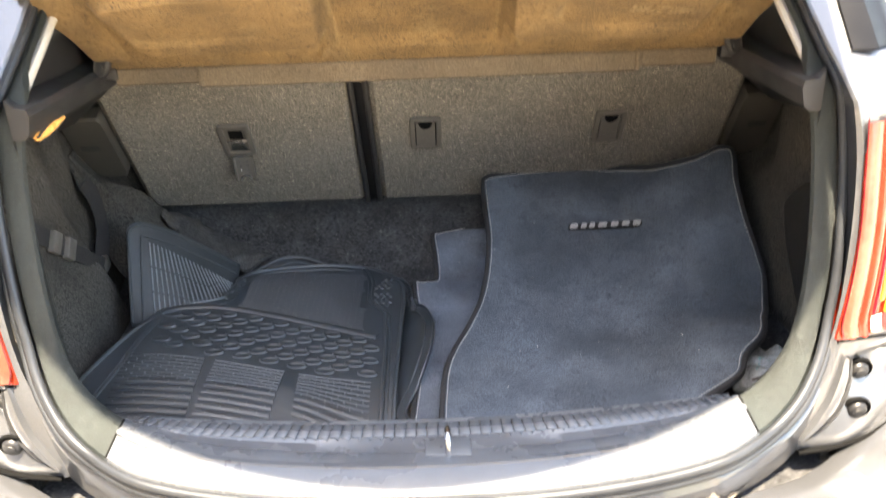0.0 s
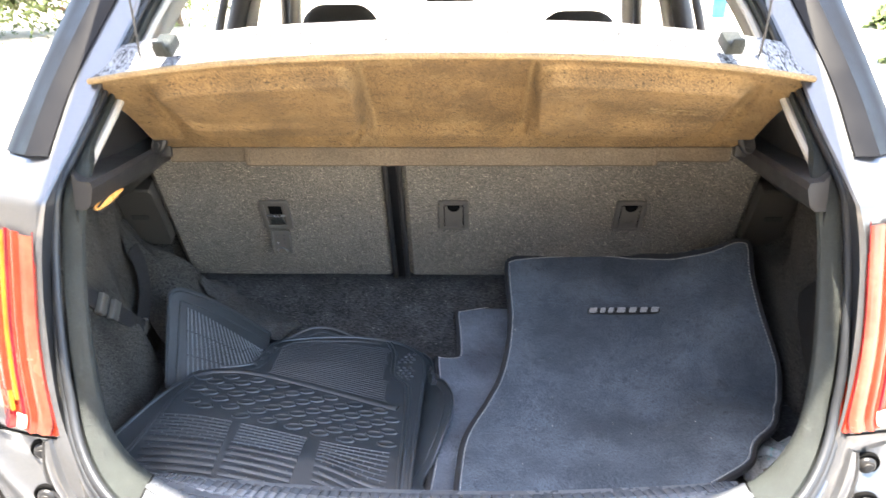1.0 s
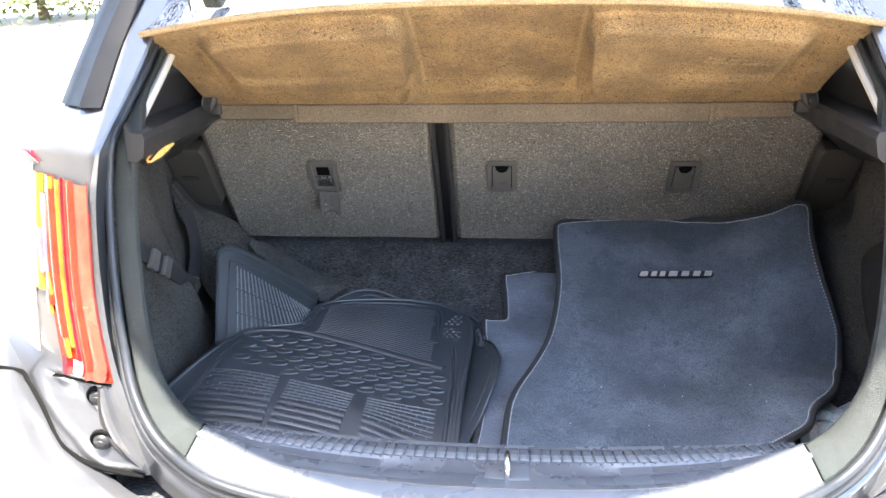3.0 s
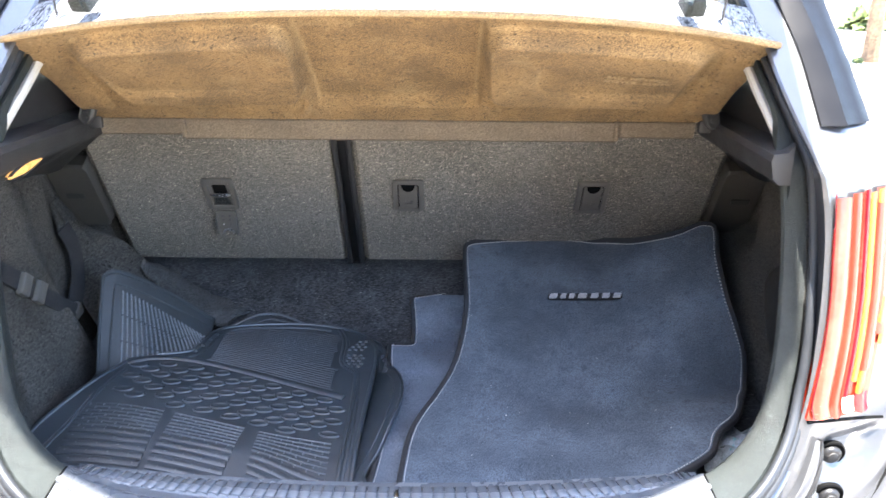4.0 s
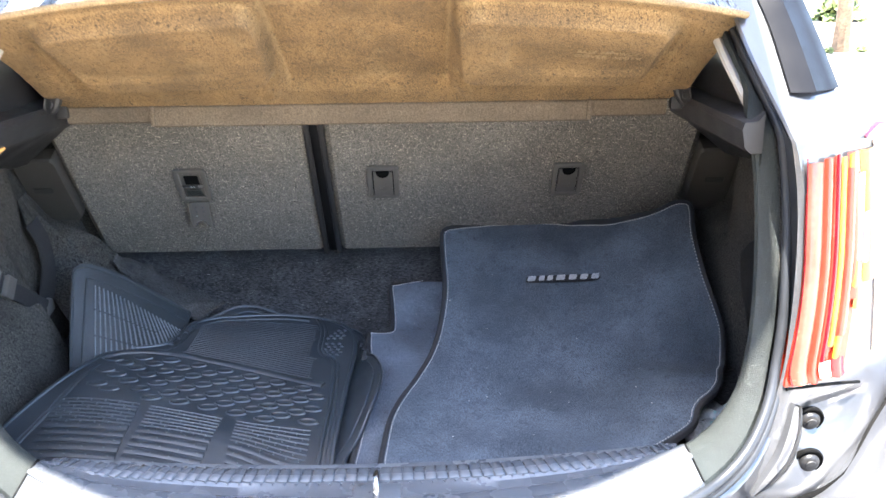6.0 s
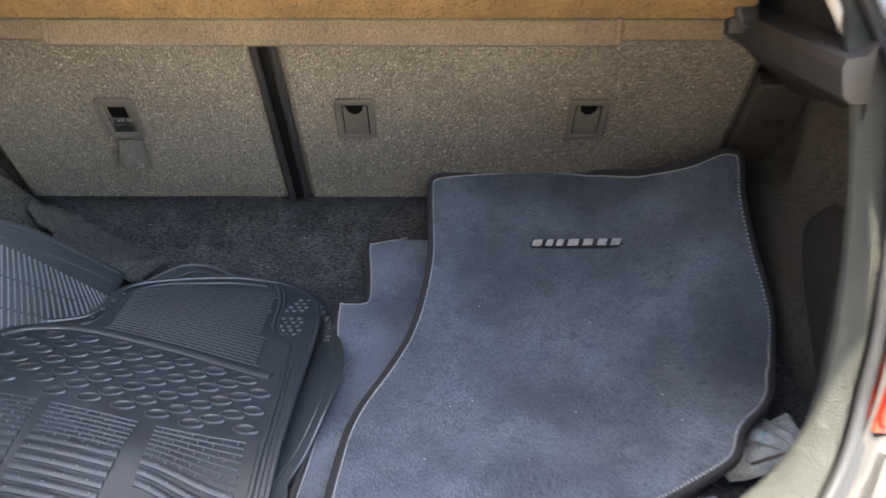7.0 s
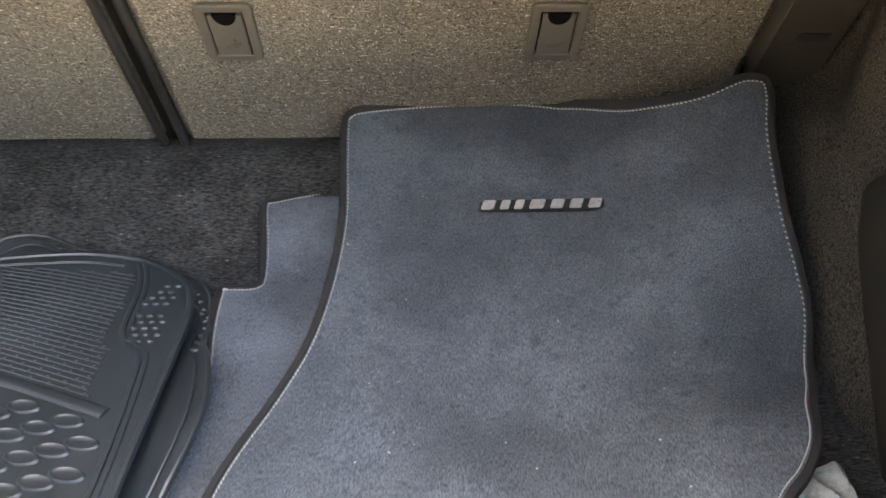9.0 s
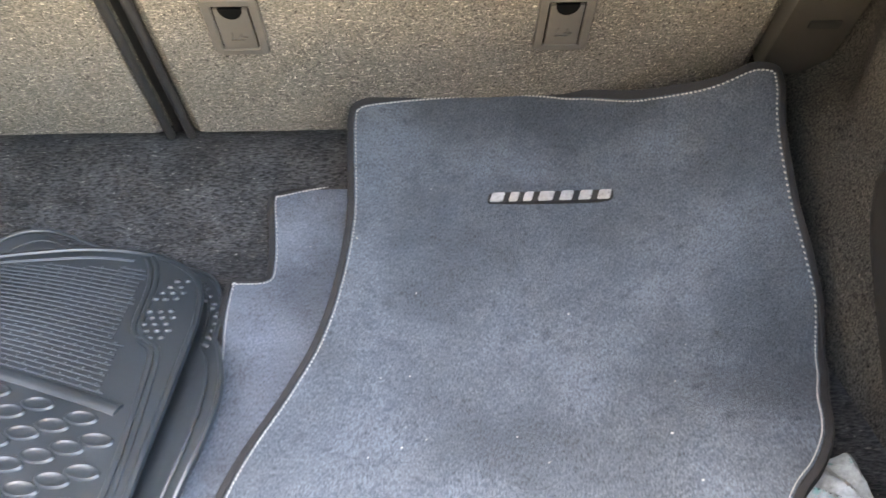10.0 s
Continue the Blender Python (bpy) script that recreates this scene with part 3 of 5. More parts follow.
def anchor(parent, x, z, opened):
    m = on_seat(x, z, 0.0)
    bm = bmesh.new()
    rim(bm, m, 0.059, 0.081, 0.007, 0.0100, 0.0062)
    frame_ob = part("anchor_bezel", bm, "bezel", parent, "grey plastic anchor cover")
    bm = bmesh.new()
    slab(bm, m, rounded(0.042, 0.066, 0.003), -0.004, 0.0022)
    part("recess", bm, "bezel" if opened else "black", frame_ob)
    if not opened:
        bm = bmesh.new()
        slab(bm, m @ Matrix.Translation((0, -0.003, 0)), notch_plate(0.0355, 0.060, 0.0115), 0.0022, 0.0052)
        part("flap", bm, "bezel", frame_ob)
        # no cavity: a black half-disc carries the hole's shade
        bm = bmesh.new()
        slab(bm, m @ Matrix.Translation((0, 0.0280, 0)), [(0.0125 * math.cos(math.pi * k / 10), -0.0150 * math.sin(math.pi * k / 10)) for k in range(11)][::-1], 0.0022, 0.0058, 0.0002)
        part("finger_hole_shade", bm, "black", frame_ob)
        bm = bmesh.new()
        for px, py, w, h in ((-0.0055, -0.011, 0.0016, 0.010), (0.0055, -0.014, 0.009, 0.003), (0.004, -0.010, 0.003, 0.004), (-0.001, -0.018, 0.014, 0.0018)):
            slab(bm, m @ Matrix.Translation((px, py, 0)), rounded(w, h, 0.0006, 2), 0.0052, 0.0063, 0.0003)
        part("moulded_symbol", bm, "bezel", frame_ob)
    else:
        # flat black plate with the hole's darkness in its colour
        bm = bmesh.new()
        slab(bm, m @ Matrix.Translation((0.001, 0.013, 0)), rounded(0.026, 0.022, 0.002), 0.0020, 0.0030, 0.0004)
        part("anchor_hole_shade", bm, "black", frame_ob)
        bm = bmesh.new()
        tube(bm, [m @ Vector((a, -0.001 + b, 0.0052)) for a, b in ((-0.019, 0.001), (-0.008, 0.0), (0.008, 0.0), (0.019, 0.001))], 0.0021, 8)
        part("anchor_bar", bm, "steel", frame_ob, "bare steel anchor bar")
        bm = bmesh.new()
        slab(bm, m @ Matrix.Translation((0, -0.017, 0.001)) @ pose(0, 0, 0, 14, 0, 0), [(-0.012, 0.010), (-0.016, -0.013), (0.016, -0.013), (0.012, 0.010)], 0.0010, 0.0040)
        part("inner_tray", bm, "grey_plastic", frame_ob)
        turn = m @ Matrix.Translation((0.0, -0.040, 0.004)) @ pose(0, 0, 0, -20, 0, 0)
        bm = bmesh.new()
        slab(bm, turn @ Matrix.Translation((0.002, -0.028, 0)) @ pose(0, 0, 0, 0, 0, 180), notch_plate(0.0345, 0.052, 0.0110), 0.0, 0.0035)
        for dx in (-0.0155, 0.0195):
            slab(bm, turn @ Matrix.Translation((dx, -0.028, 0)), rounded(0.0035, 0.052, 0.001), 0.0, 0.0065, 0.0006)
        part("open_flap", bm, "bezel", frame_ob, "flap hanging open")
        bm = bmesh.new()
        for px in (-0.005, 0.008):
            for py in (-0.012, -0.021, -0.030):
                slab(bm, turn @ Matrix.Translation((px, py, 0)), rounded(0.0030, 0.0022, 0.0006, 2), 0.0035, 0.0052, 0.0003)
        tube(bm, [turn @ Vector((0.002 + 0.0110 * math.cos(a), -0.0535 + 0.0120 * math.sin(a), 0.0042)) for a in [math.pi * (0.1 + 0.8 * k / 10) for k in range(11)]], 0.0016, 6)
        part("flap_clip", bm, "steel", frame_ob, "bright rubbed clip")
    return frame_ob


for x0, x1, holders in ((-0.578, -0.128, ((-0.352, True),)), (-0.096, 0.578, ((0.003, False), (0.348, False)))):
    seat = empty("bench_seat", ((x0 + x1) / 2, 1.45, 0.76))
    bm = bmesh.new()
    nx = int((x1 - x0) / 0.012)
    rows = []
    for i in range(nx + 1):
        x = x0 + (x1 - x0) * i / nx
        edge = min(x - x0, x1 - x)
        fall = 0.010 * (1 - min(1.0, edge / 0.012)) ** 2
        col = []
        for j in range(33):
            z = 0.758 + 0.392 * j / 32
            e2 = 0.012 * (1 - min(1.0, (z - 0.758) / 0.012)) ** 2
            soft = 0.0015 * noise.noise(Vector((x * 6, z * 8, 2.0)))
            col.append(Vector((x, seat_y(z), z)) - N_AX * (fall + e2 + soft))
        rows.append(col)
    loft(bm, rows)
    solid(bm, 0.05, -N_AX)
    part("felt_back", bm, "seat_felt", seat)
    for xx in ((x1 + 0.0030,) if x0 < -0.3 else (x0 - 0.0030,)):
        bm = bmesh.new()
        tube(bm, [Vector((xx, seat_y(z), z)) + N_AX * -0.001 for z in (0.762, 0.85, 0.95, 1.05, 1.145)], 0.0056, 10)
        part("edge_trim", bm, "plastic", seat, "black plastic edge strip")
    end = x0 if x0 < -0.3 else x1
    bm = bmesh.new()
    box(bm, (min(end, end * 1.17), 0.035, 0.72), (max(end, end * 1.17), 0.20, 1.135), 0.02, 2)
    for v in bm.verts:
        v.co.y += seat_y(v.co.z)
    part("side_bolster", bm, "lining_felt", seat, "dark felt side bolster")
    for hx, opened in holders:
        anchor(seat, hx, 0.938, opened)
    tagged(seat, "upright rear seat with a grey felt back", "car seat", "rear seats")
    sgn = -1 if x0 < -0.3 else 1
    cap = empty("hinge_cover", (sgn * 0.60, 1.33, 0.94))
    bm = bmesh.new()
    m = on_seat(sgn * 0.612, 0.935, 0.0)
    slab(bm, m, [(sgn * 0.046 * a, 0.079 * b) for a, b in ((-0.72, 0.9), (-0.6, 1.0), (0.9, 1.0), (1.0, 0.9), (1.0, -0.85), (0.85, -1.0), (-0.55, -1.0), (-0.72, -0.85))][::sgn], -0.02, 0.012, 0.004)
    part("cover", bm, "cover_plastic", cap)
    # raised darker plate: the finger slot's shade is only coloured in
    bm = bmesh.new()
    slab(bm, m @ Matrix.Translation((sgn * 0.012, 0.005, 0)), rounded(0.036, 0.012, 0.003), 0.0122, 0.0135, 0.001)
    part("finger_slot_shade", bm, "plastic", cap)
    tagged(cap, "black plastic hinge cover beside the backrest", "trim cover", "hinge covers")

bm = bmesh.new()
box(bm, (-0.130, 0.0, 0.75), (-0.094, 0.03, 1.14))
for v in bm.verts:
    v.co.y += seat_y(v.co.z) + 0.028
tagged(part("seat_gap_lining", bm, "seal"), "black lining in the gap between the backrests", "trim")
# ---- parcel shelf ----
shelf = empty("parcel_shelf", (0, 1.155, 1.09))
HINGE_Y, HINGE_Z = 1.155, 1.115


def shelf_edge(x):
    """The free edge of the shelf, bowed towards the opening and arched."""
    a = abs(x) / 0.50
    return 0.905 + 0.060 * a ** 2.2, 1.294 - 0.040 * a ** 2.4


def shelf_low(u, v):
    s = 2 * u - 1
    x0, x1 = s * 0.487, s * 0.503
    ey, ez = shelf_edge(x1)
    x = x0 + (x1 - x0) * v
    y, z = HINGE_Y + (ey - HINGE_Y) * v, HINGE_Z + (ez - HINGE_Z) * v
    a = abs(x)
    # two cushion-like mouldings beside a recessed middle, each with a shallow pressed field
    q = 0.30 * v

    def pad(cx, cq, hx, hq, r):
        dx, dq = max(0.0, abs(a - cx) - hx + r), max(0.0, abs(q - cq) - hq + r)
        return math.hypot(dx, dq) - r

    puff = step(0.006, -0.022 + 0.014 * step(0.18, 0.14, a), pad(0.277, 0.165, 0.147 + 0.02 * (v - 0.5), 0.104, 0.045))
    inner = step(0.006, -0.008, pad(0.300, 0.160, 0.105, 0.050, 0.035)) * (0.5 + 0.5 * math.sin(9 * x + 12 * v))
    mid = (1 - step(0.118, 0.129, a)) * step(0.10, 0.2, v) * (1 - step(0.88, 0.97, v))
    end = step(0.440, 0.452, a) * step(0.05, 0.2, v)
    lip = step(0.955, 1.0, v)
    fold = (1 - step(0.0, 0.010, abs(a - 0.140 - 0.10 * max(0.0, 0.16 - v)))) * step(0.20, 0.14, v) * step(0.03, 0.08, v)
    off = -0.024 * puff + 0.006 * inner + 0.012 * mid - 0.010 * end * (1 - step(0.6, 0.9, v)) - 0.006 * fold + 0.0014 * noise.noise(Vector((x * 14, v * 5, 3.1))) + 0.0007 * noise.noise(Vector((x * 60, v * 20, 5.1))) - 0.004 * lip
    n = Vector((0, ez - HINGE_Z, -(ey - HINGE_Y))).normalized()
    return Vector((x, y, z + 0.012 * math.sin(math.pi * v))) + n * off


bm = bmesh.new()
grid(bm, 300, 90, shelf_low)
bmesh.ops.recalc_face_normals(bm, faces=bm.faces[:])
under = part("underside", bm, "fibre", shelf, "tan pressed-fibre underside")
M["fibre_worn"] = material("worn_pale_fibre", (0.27, 0.19, 0.10), 0.95, vary=0.2, scale=20, grain=520, grain_vary=0.4, bump=0.8)
for words, wx, wv, wl in (("BASE  >PP+WD<", 0.291, 0.590, 0.085), ("COVER  >PET<", 0.290, 0.538, 0.094)):
    font = bpy.data.curves.new("moulded_words", "FONT")
    font.body, font.size, font.extrude = words, 1.0, 0.02
    tmp = bpy.data.objects.new("moulded_words", font)
    scene.collection.objects.link(tmp)
    bpy.context.view_layer.update()
    me = bpy.data.meshes.new_from_object(tmp.evaluated_get(bpy.context.evaluated_depsgraph_get()))
    bpy.data.objects.remove(tmp)
    width = max(v.co.x for v in me.vertices)
    for v in me.vertices:
        x, q = wx + wl * v.co.x / width, wv + 0.050 * v.co.y
        v.co = shelf_low((x / 0.495 + 1) / 2, q) + Vector((0, -0.5, -0.85)) * (0.0026 + 0.02 * v.co.z)
    me.materials.clear()
    me.materials.append(M["fibre_worn"])
    word = new("moulded_words", me)
    word.parent = under
    word["label"] = "words moulded into the fibre"
# the folded flange at the hinge, its middle part set lower
M["flange"] = material("grey_brown_fibre", (0.118, 0.092, 0.064), 0.95, vary=0.18, scale=9, grain=500, grain_vary=0.4, bump=0.6)
for xa, xb, dz, dy in ((-0.480, -0.345, 0.006, 0.004), (-0.345, 0.345, 0.0, 0.0), (0.345, 0.470, 0.006, 0.004)):
    bm = bmesh.new()
    n = 24
    rows = []
    for i in range(n + 1):
        x = xa + (xb - xa) * i / n
        w = 0.0012 * noise.noise(Vector((x * 20, 0.3, 0)))
        rows.append([Vector((x, HINGE_Y + dy + 0.004, 1.119)), Vector((x, HINGE_Y + dy - 0.003, 1.113)), Vector((x, HINGE_Y + dy - 0.004, 1.101)), Vector((x, HINGE_Y + dy - 0.002 + w, 1.084 + dz)), Vector((x, HINGE_Y + dy + 0.002 + w, 1.081 + dz))])
    loft(bm, rows)
    solid(bm, 0.003, (0, 1, 0))
    part("hinge_flange", bm, "flange", shelf, "grey-brown folded flange")
for sgn in (-1, 1):
    bm = bmesh.new()
    m = Matrix.Translation((sgn * 0.345, HINGE_Y - 0.001, 1.098))
    box(bm, (-0.004, -0.0045, -0.014), (0.004, 0.004, 0.018), 0.002, 2, m)
    part("flange_fold", bm, "flange", shelf)
    bm = bmesh.new()
    cx = sgn * 0.485
    mc = Matrix.Translation((sgn * 0.484, 1.128, 1.132)) @ pose(0, 0, 0, 78, 0, sgn * 10) @ pose(0, 0, 0, 0, 0, sgn * 14)
    slab(bm, mc, [(0.0125 * math.cos(2 * math.pi * k / 20), 0.0230 * math.sin(2 * math.pi * k / 20)) for k in range(20)], -0.006, 0.003, 0.002)
    rim(bm, mc, 0.020, 0.040, 0.009, 0.002, 0.0055, 0.002)
    for dy in (-0.008, 0.007):
        slab(bm, mc @ Matrix.Translation((0, dy, 0)), [(0.0055 * math.cos(2 * math.pi * k / 12), 0.0055 * math.sin(2 * math.pi * k / 12)) for k in range(12)], 0.002, 0.0055, 0.001)
    box(bm, (cx - 0.010, 1.150, 1.098), (cx + 0.010, 1.162, 1.118), 0.003)
    part("hinge_clip", bm, "plastic", shelf, "black plastic hinge clip")


def shelf_top(u, v):
    s = 2 * u - 1
    x = s * (0.504 - 0.010 * step(0.2, 0.6, v) + 0.10 * step(0.6, 0.72, v))
    ey, ez = shelf_edge(x)
    y = ey + (HINGE_Y + 0.125 - ey) * v
    z = ez + 0.003 + 0.036 * step(0.0, 0.25, v) - (ez + 0.036 - 1.150) * step(0.25, 0.78, v)
    return (x, y, z + 0.0012 * noise.noise(Vector((x * 18, v * 6, 0))))


bm = bmesh.new()
grid(bm, 90, 30, shelf_top)
solid(bm, 0.003)
part("carpet_top", bm, "shelf_felt", shelf, "grey speckled carpet top")
bm = bmesh.new()
edge_line = [Vector((x, shelf_edge(x)[0] - 0.001, shelf_edge(x)[1] + 0.001)) for x in [-0.503 + 1.006 * k / 60 for k in range(61)]]
tube(bm, edge_line, 0.0045, 8)
part("rolled_edge", bm, "fibre_worn", shelf, "pale rolled edge")
for sgn in (-1, 1):
    bm = bmesh.new()
    m = Matrix.Translation((sgn * 0.380, 0.952, 1.302)) @ pose(0, 0, 0, 28, 0, sgn * 8)
    box(bm, (-0.013, -0.016, -0.006), (0.013, 0.016, 0.012), 0.003, 2, m)
    box(bm, (-0.008, -0.019, 0.001), (0.008, -0.014, 0.020), 0.002, 2, m)
    part("cord_clip", bm, "grey_plastic", shelf, "grey plastic cord clip")
    bm = bmesh.new()
    p0, p1 = Vector((sgn * 0.425, 0.966, 1.285)), Vector((sgn * 0.44, 0.93, 1.80))
    tube(bm, [p0 + (p1 - p0) * k / 12 + Vector((0.002 * math.sin(k), 0, 0)) for k in range(13)], 0.0016, 6)
    box(bm, (p0.x - 0.003, p0.y - 0.003, 1.37), (p0.x + 0.007, p0.y + 0.003, 1.382), 0.001)
    part("lift_cord", bm, "plastic", shelf, "thin black lift cord")
    bm = bmesh.new()
    box(bm, (sgn * 0.505 - 0.005, 0.985, 1.205), (sgn * 0.505 + 0.005, 1.02, 1.245), 0.003)
    part("side_stop", bm, "plastic", shelf)
tagged(shelf, "raised parcel shelf with tan fibre underside and grey carpet top", "parcel shelf")

# ---- car body round the opening ----
car = empty("car", (0, 1.0, 0.0))
low = lambda x, z: 1.0 - step(0.72, 0.86, z)
mixed = lambda a, b: (lambda x, z: a + (b - a) * low(x, z))
trimmed = lambda a, b: (lambda x, z: max(a + (b - a) * low(x, z), 0.024 * step(1.12, 1.17, z)))
TRIM = [ring(mixed(0.045, 0.05), mixed(-0.085, -0.03)), ring(trimmed(0.006, 0.010), mixed(-0.012, -0.006)), ring(trimmed(0.001, 0.002), mixed(-0.003, -0.001)), ring(trimmed(0.003, 0.0), mixed(0.003, 0.003)), ring(trimmed(0.010, 0.001), mixed(0.006, 0.028)),
          ring(mixed(0.024, 0.008), mixed(0.008, 0.046)), ring(mixed(0.029, 0.014), mixed(0.006, 0.058)), ring(mixed(0.031, 0.020), mixed(0.0, 0.060)), ring(mixed(0.031, 0.04), mixed(-0.012, 0.055))]
low_n = next(i for i, (x, z) in enumerate(LOOP) if x > 0.396)
bm = bmesh.new()
loft(bm, [r[low_n:len(r) - low_n + 1] for r in TRIM])
trim = part("opening_trim", bm, "grey_plastic", car, "worn grey plastic trim with painted glints round the boot opening")
bm = bmesh.new()
loft(bm, [r[-low_n:] + r[:low_n + 1] for r in TRIM])
part("sill_cap", bm, "sill_plastic", car, "smooth grey plastic sill cap")
for sgn in (-1, 1):
    bm = bmesh.new()
    tube(bm, [TRIM[k][low_n if sgn > 0 else -low_n] + Vector((0, -0.0006, 0.0006)) for k in range(1, 7)], 0.0013, 6)
    part("trim_joint", bm, "black", trim)
for oa, ob_, r, ba, bb_, nm, mt, lb in ((0.036, 0.025, 0.0062, 0.012, 0.062, "pressed_lip", "shade_paint", "grey painted metal lip"), (0.0430, 0.0315, 0.0035, 0.007, 0.064, "weatherstrip", "seal", "black rubber weatherstrip"),
                                         (0.0485, 0.0365, 0.0048, 0.004, 0.064, "pressed_lip", "shade_paint", "grey painted metal lip")):
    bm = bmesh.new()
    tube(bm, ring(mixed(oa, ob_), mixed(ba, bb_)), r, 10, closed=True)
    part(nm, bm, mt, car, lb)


bm = bmesh.new()
loft(bm, [ring(mixed(0.044, 0.036), mixed(-0.03, 0.05)), ring(mixed(0.054, 0.044), mixed(-0.03, 0.055)), ring(mixed(0.057, 0.043), mixed(-0.02, 0.058)), ring(mixed(0.060, 0.045), mixed(-0.018, 0.062)), ring(mixed(0.070, 0.054), mixed(-0.02, 0.066)), ring(mixed(0.085, 0.11), mixed(-0.1, 0.05))], closed_v=True)
part("gutter", bm, "paint", car, "grey painted gutter")


def edge_in(z):
    return max(0.468, half_x(z) + 0.027) if z < 1.40 else half_x(1.40) + 0.027


def edge_out(z):
    return 0.80 - 0.195 * step(1.03, 1.15, z) - 0.03 * step(1.15, 1.45, z)


for sgn in (-1, 1):
    bm = bmesh.new()
    rows = []
    for k in range(121):
        z = 0.690 + 0.76 * k / 120
        xa, xb = edge_in(z), edge_out(z)
        col = [Vector((sgn * (xa + 0.010), skin_y(xa, z) + 0.054, z)), Vector((sgn * (xa + 0.004), skin_y(xa, z) + 0.012, z)), Vector((sgn * xa, skin_y(xa, z) + 0.004, z))]
        col += [Vector((sgn * (xa + (xb - xa) * u), skin_y(xa + (xb - xa) * u, z), z)) for u in (0.03, 0.06, 0.10, 0.15, 0.2, 0.25, 0.3, 0.36, 0.42, 0.48, 0.55, 0.63, 0.7, 0.78, 0.86, 0.95)]
        yb = skin_y(xb, z)
        far = 1 - 0.86 * step(1.02, 1.06, z)
        col += [Vector((sgn * (xb + d), yb + e, z)) for d, e in ((0.0, 0.02), (0.004, 0.06), (0.004, 0.4 * far), (0.004, 1.2 * far), (0.0, 2.4 * far))]
        rows.append(col)
    loft(bm, [r[2:] for r in rows])
    part("quarter_panel", bm, "paint", car, "grey metallic paint")
    # lower flange takes the paint with shade in its colour, upper the plain one
    for lo, hi, mt in ((0, 67, "shade_paint"), (66, 121, "paint")):
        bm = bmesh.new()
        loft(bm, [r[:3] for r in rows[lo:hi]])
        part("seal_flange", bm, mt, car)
# dark pillar strips beside the upper opening
for sgn in (-1, 1):
    bm = bmesh.new()
    rows = []
    for k in range(17):
        z = 1.170 + 0.275 * k / 16
        xi = 0.530 - 0.04 * step(1.22, 1.44, z)
        xo = edge_out(z) + 0.004 if z > 1.15 else edge_out(1.15) + 0.004
        rows.append([Vector((sgn * (xi + (xo - xi) * a), skin_y(xi + (xo - xi) * a, z) - 0.002 + b, z)) for a, b in ((-0.06, 0.03), (0.0, -0.004), (0.3, -0.010), (0.42, -0.0115), (0.46, -0.006), (0.75, -0.004), (0.97, 0.001), (1.05, 0.012), (1.07, 0.05))])
    vs = loft(bm, rows)
    bm.faces.new(vs[0])
    part("pillar_strip", bm, "gloss_black", car, "gloss black pillar strip")
    bm = bmesh.new()
    rows = []
    for k in range(11):
        z = 1.135 + 0.27 * k / 10
        x = half_x(z) + 0.020
        y = open_y(0.5, z) + 0.006
        rows.append([Vector((sgn * (x + a), y + b, z)) for a, b in ((0.006, 0.004), (0.0, 0.0), (-0.005, 0.004), (-0.006, 0.012), (0.03, 0.05))])
    loft(bm, rows)
    part("pillar_trim", bm, "trim_light", car, "pale plastic pillar trim")
    lift = 0.013 if sgn > 0 else -0.004
    # tail lamp: ridged red, pink and amber bands, then a clear outer lens
    def lamp_at(x, v, out=0.0, sgn=sgn):
        """A place on the lamp: x across at mid height, v up it."""
        z = 0.822 + lift + 0.270 * v
        x = x + 0.005 - 0.019 * max(0.0, (0.58 - v) / 0.58) ** 1.7 - 0.003 * v ** 4
        return Vector((sgn * x, skin_y(x, z) - 0.004 - out, z))

    bm = bmesh.new()
    grid(bm, 10, 16, lambda u, v: lamp_at(0.531 + 0.085 * u, v * (0.95 - 0.12 * (2 * u - 1) ** 4), -0.002))
    solid(bm, 0.02, (0, 1, 0))
    lamp_u = part("tail_lamp", bm, "red_lens", car, "red tail lamp with ridged lens")
    for xa, xb, va, vb, hgt, mt in ((0.5300, 0.5318, 0.01, 0.99, 0.002, "deep_red"), (0.5320, 0.5535, 0.015, 0.97, 0.006, "pink_lens"), (0.554, 0.5685, 0.012, 0.985, 0.008, "red_lens"),
                                (0.569, 0.5715, 0.02, 0.99, 0.004, "pink_lens"), (0.572, 0.5795, 0.10, 0.995, 0.006, "deep_red"), (0.580, 0.5895, 0.16, 0.98, 0.004, "amber_lens"),
                                (0.572, 0.5890, 0.02, 0.09, 0.004, "clear_lens"), (0.590, 0.6060, 0.20, 0.93, 0.008, "red_lens"), (0.592, 0.6050, 0.935, 0.99, 0.006, "amber_lens"),
                                (0.590, 0.6020, 0.10, 0.195, 0.006, "amber_lens"), (0.590, 0.6100, 0.01, 0.095, 0.007, "deep_red"), (0.607, 0.6200, 0.52, 0.90, 0.006, "mauve_lens"),
                                (0.607, 0.6170, 0.40, 0.51, 0.005, "amber_lens"), (0.6205, 0.6320, 0.50, 0.72, 0.005, "mauve_lens"), (0.612, 0.6240, 0.30, 0.36, 0.004, "amber_lens")):
        bm = bmesh.new()
        grid(bm, 6, 20, lambda u, v, xa=xa, xb=xb, va=va, vb=vb, hgt=hgt: lamp_at(xa + (xb - xa) * u + 0.010 * max(0.0, (0.10 - va - (vb - va) * v) / 0.10) ** 2, va + (vb - va) * v + 0.006 * math.sin(math.pi * u) * (2 * v - 1), 0.001 + 0.45 * hgt * math.sin(math.pi * u)))
        part("lens_band", bm, mt, lamp_u)
    bm = bmesh.new()

    def outer(u, v, sgn=sgn):
        z = 0.835 + lift + 0.265 * v
        x = 0.610 + 0.155 * u - 0.02 * v * v
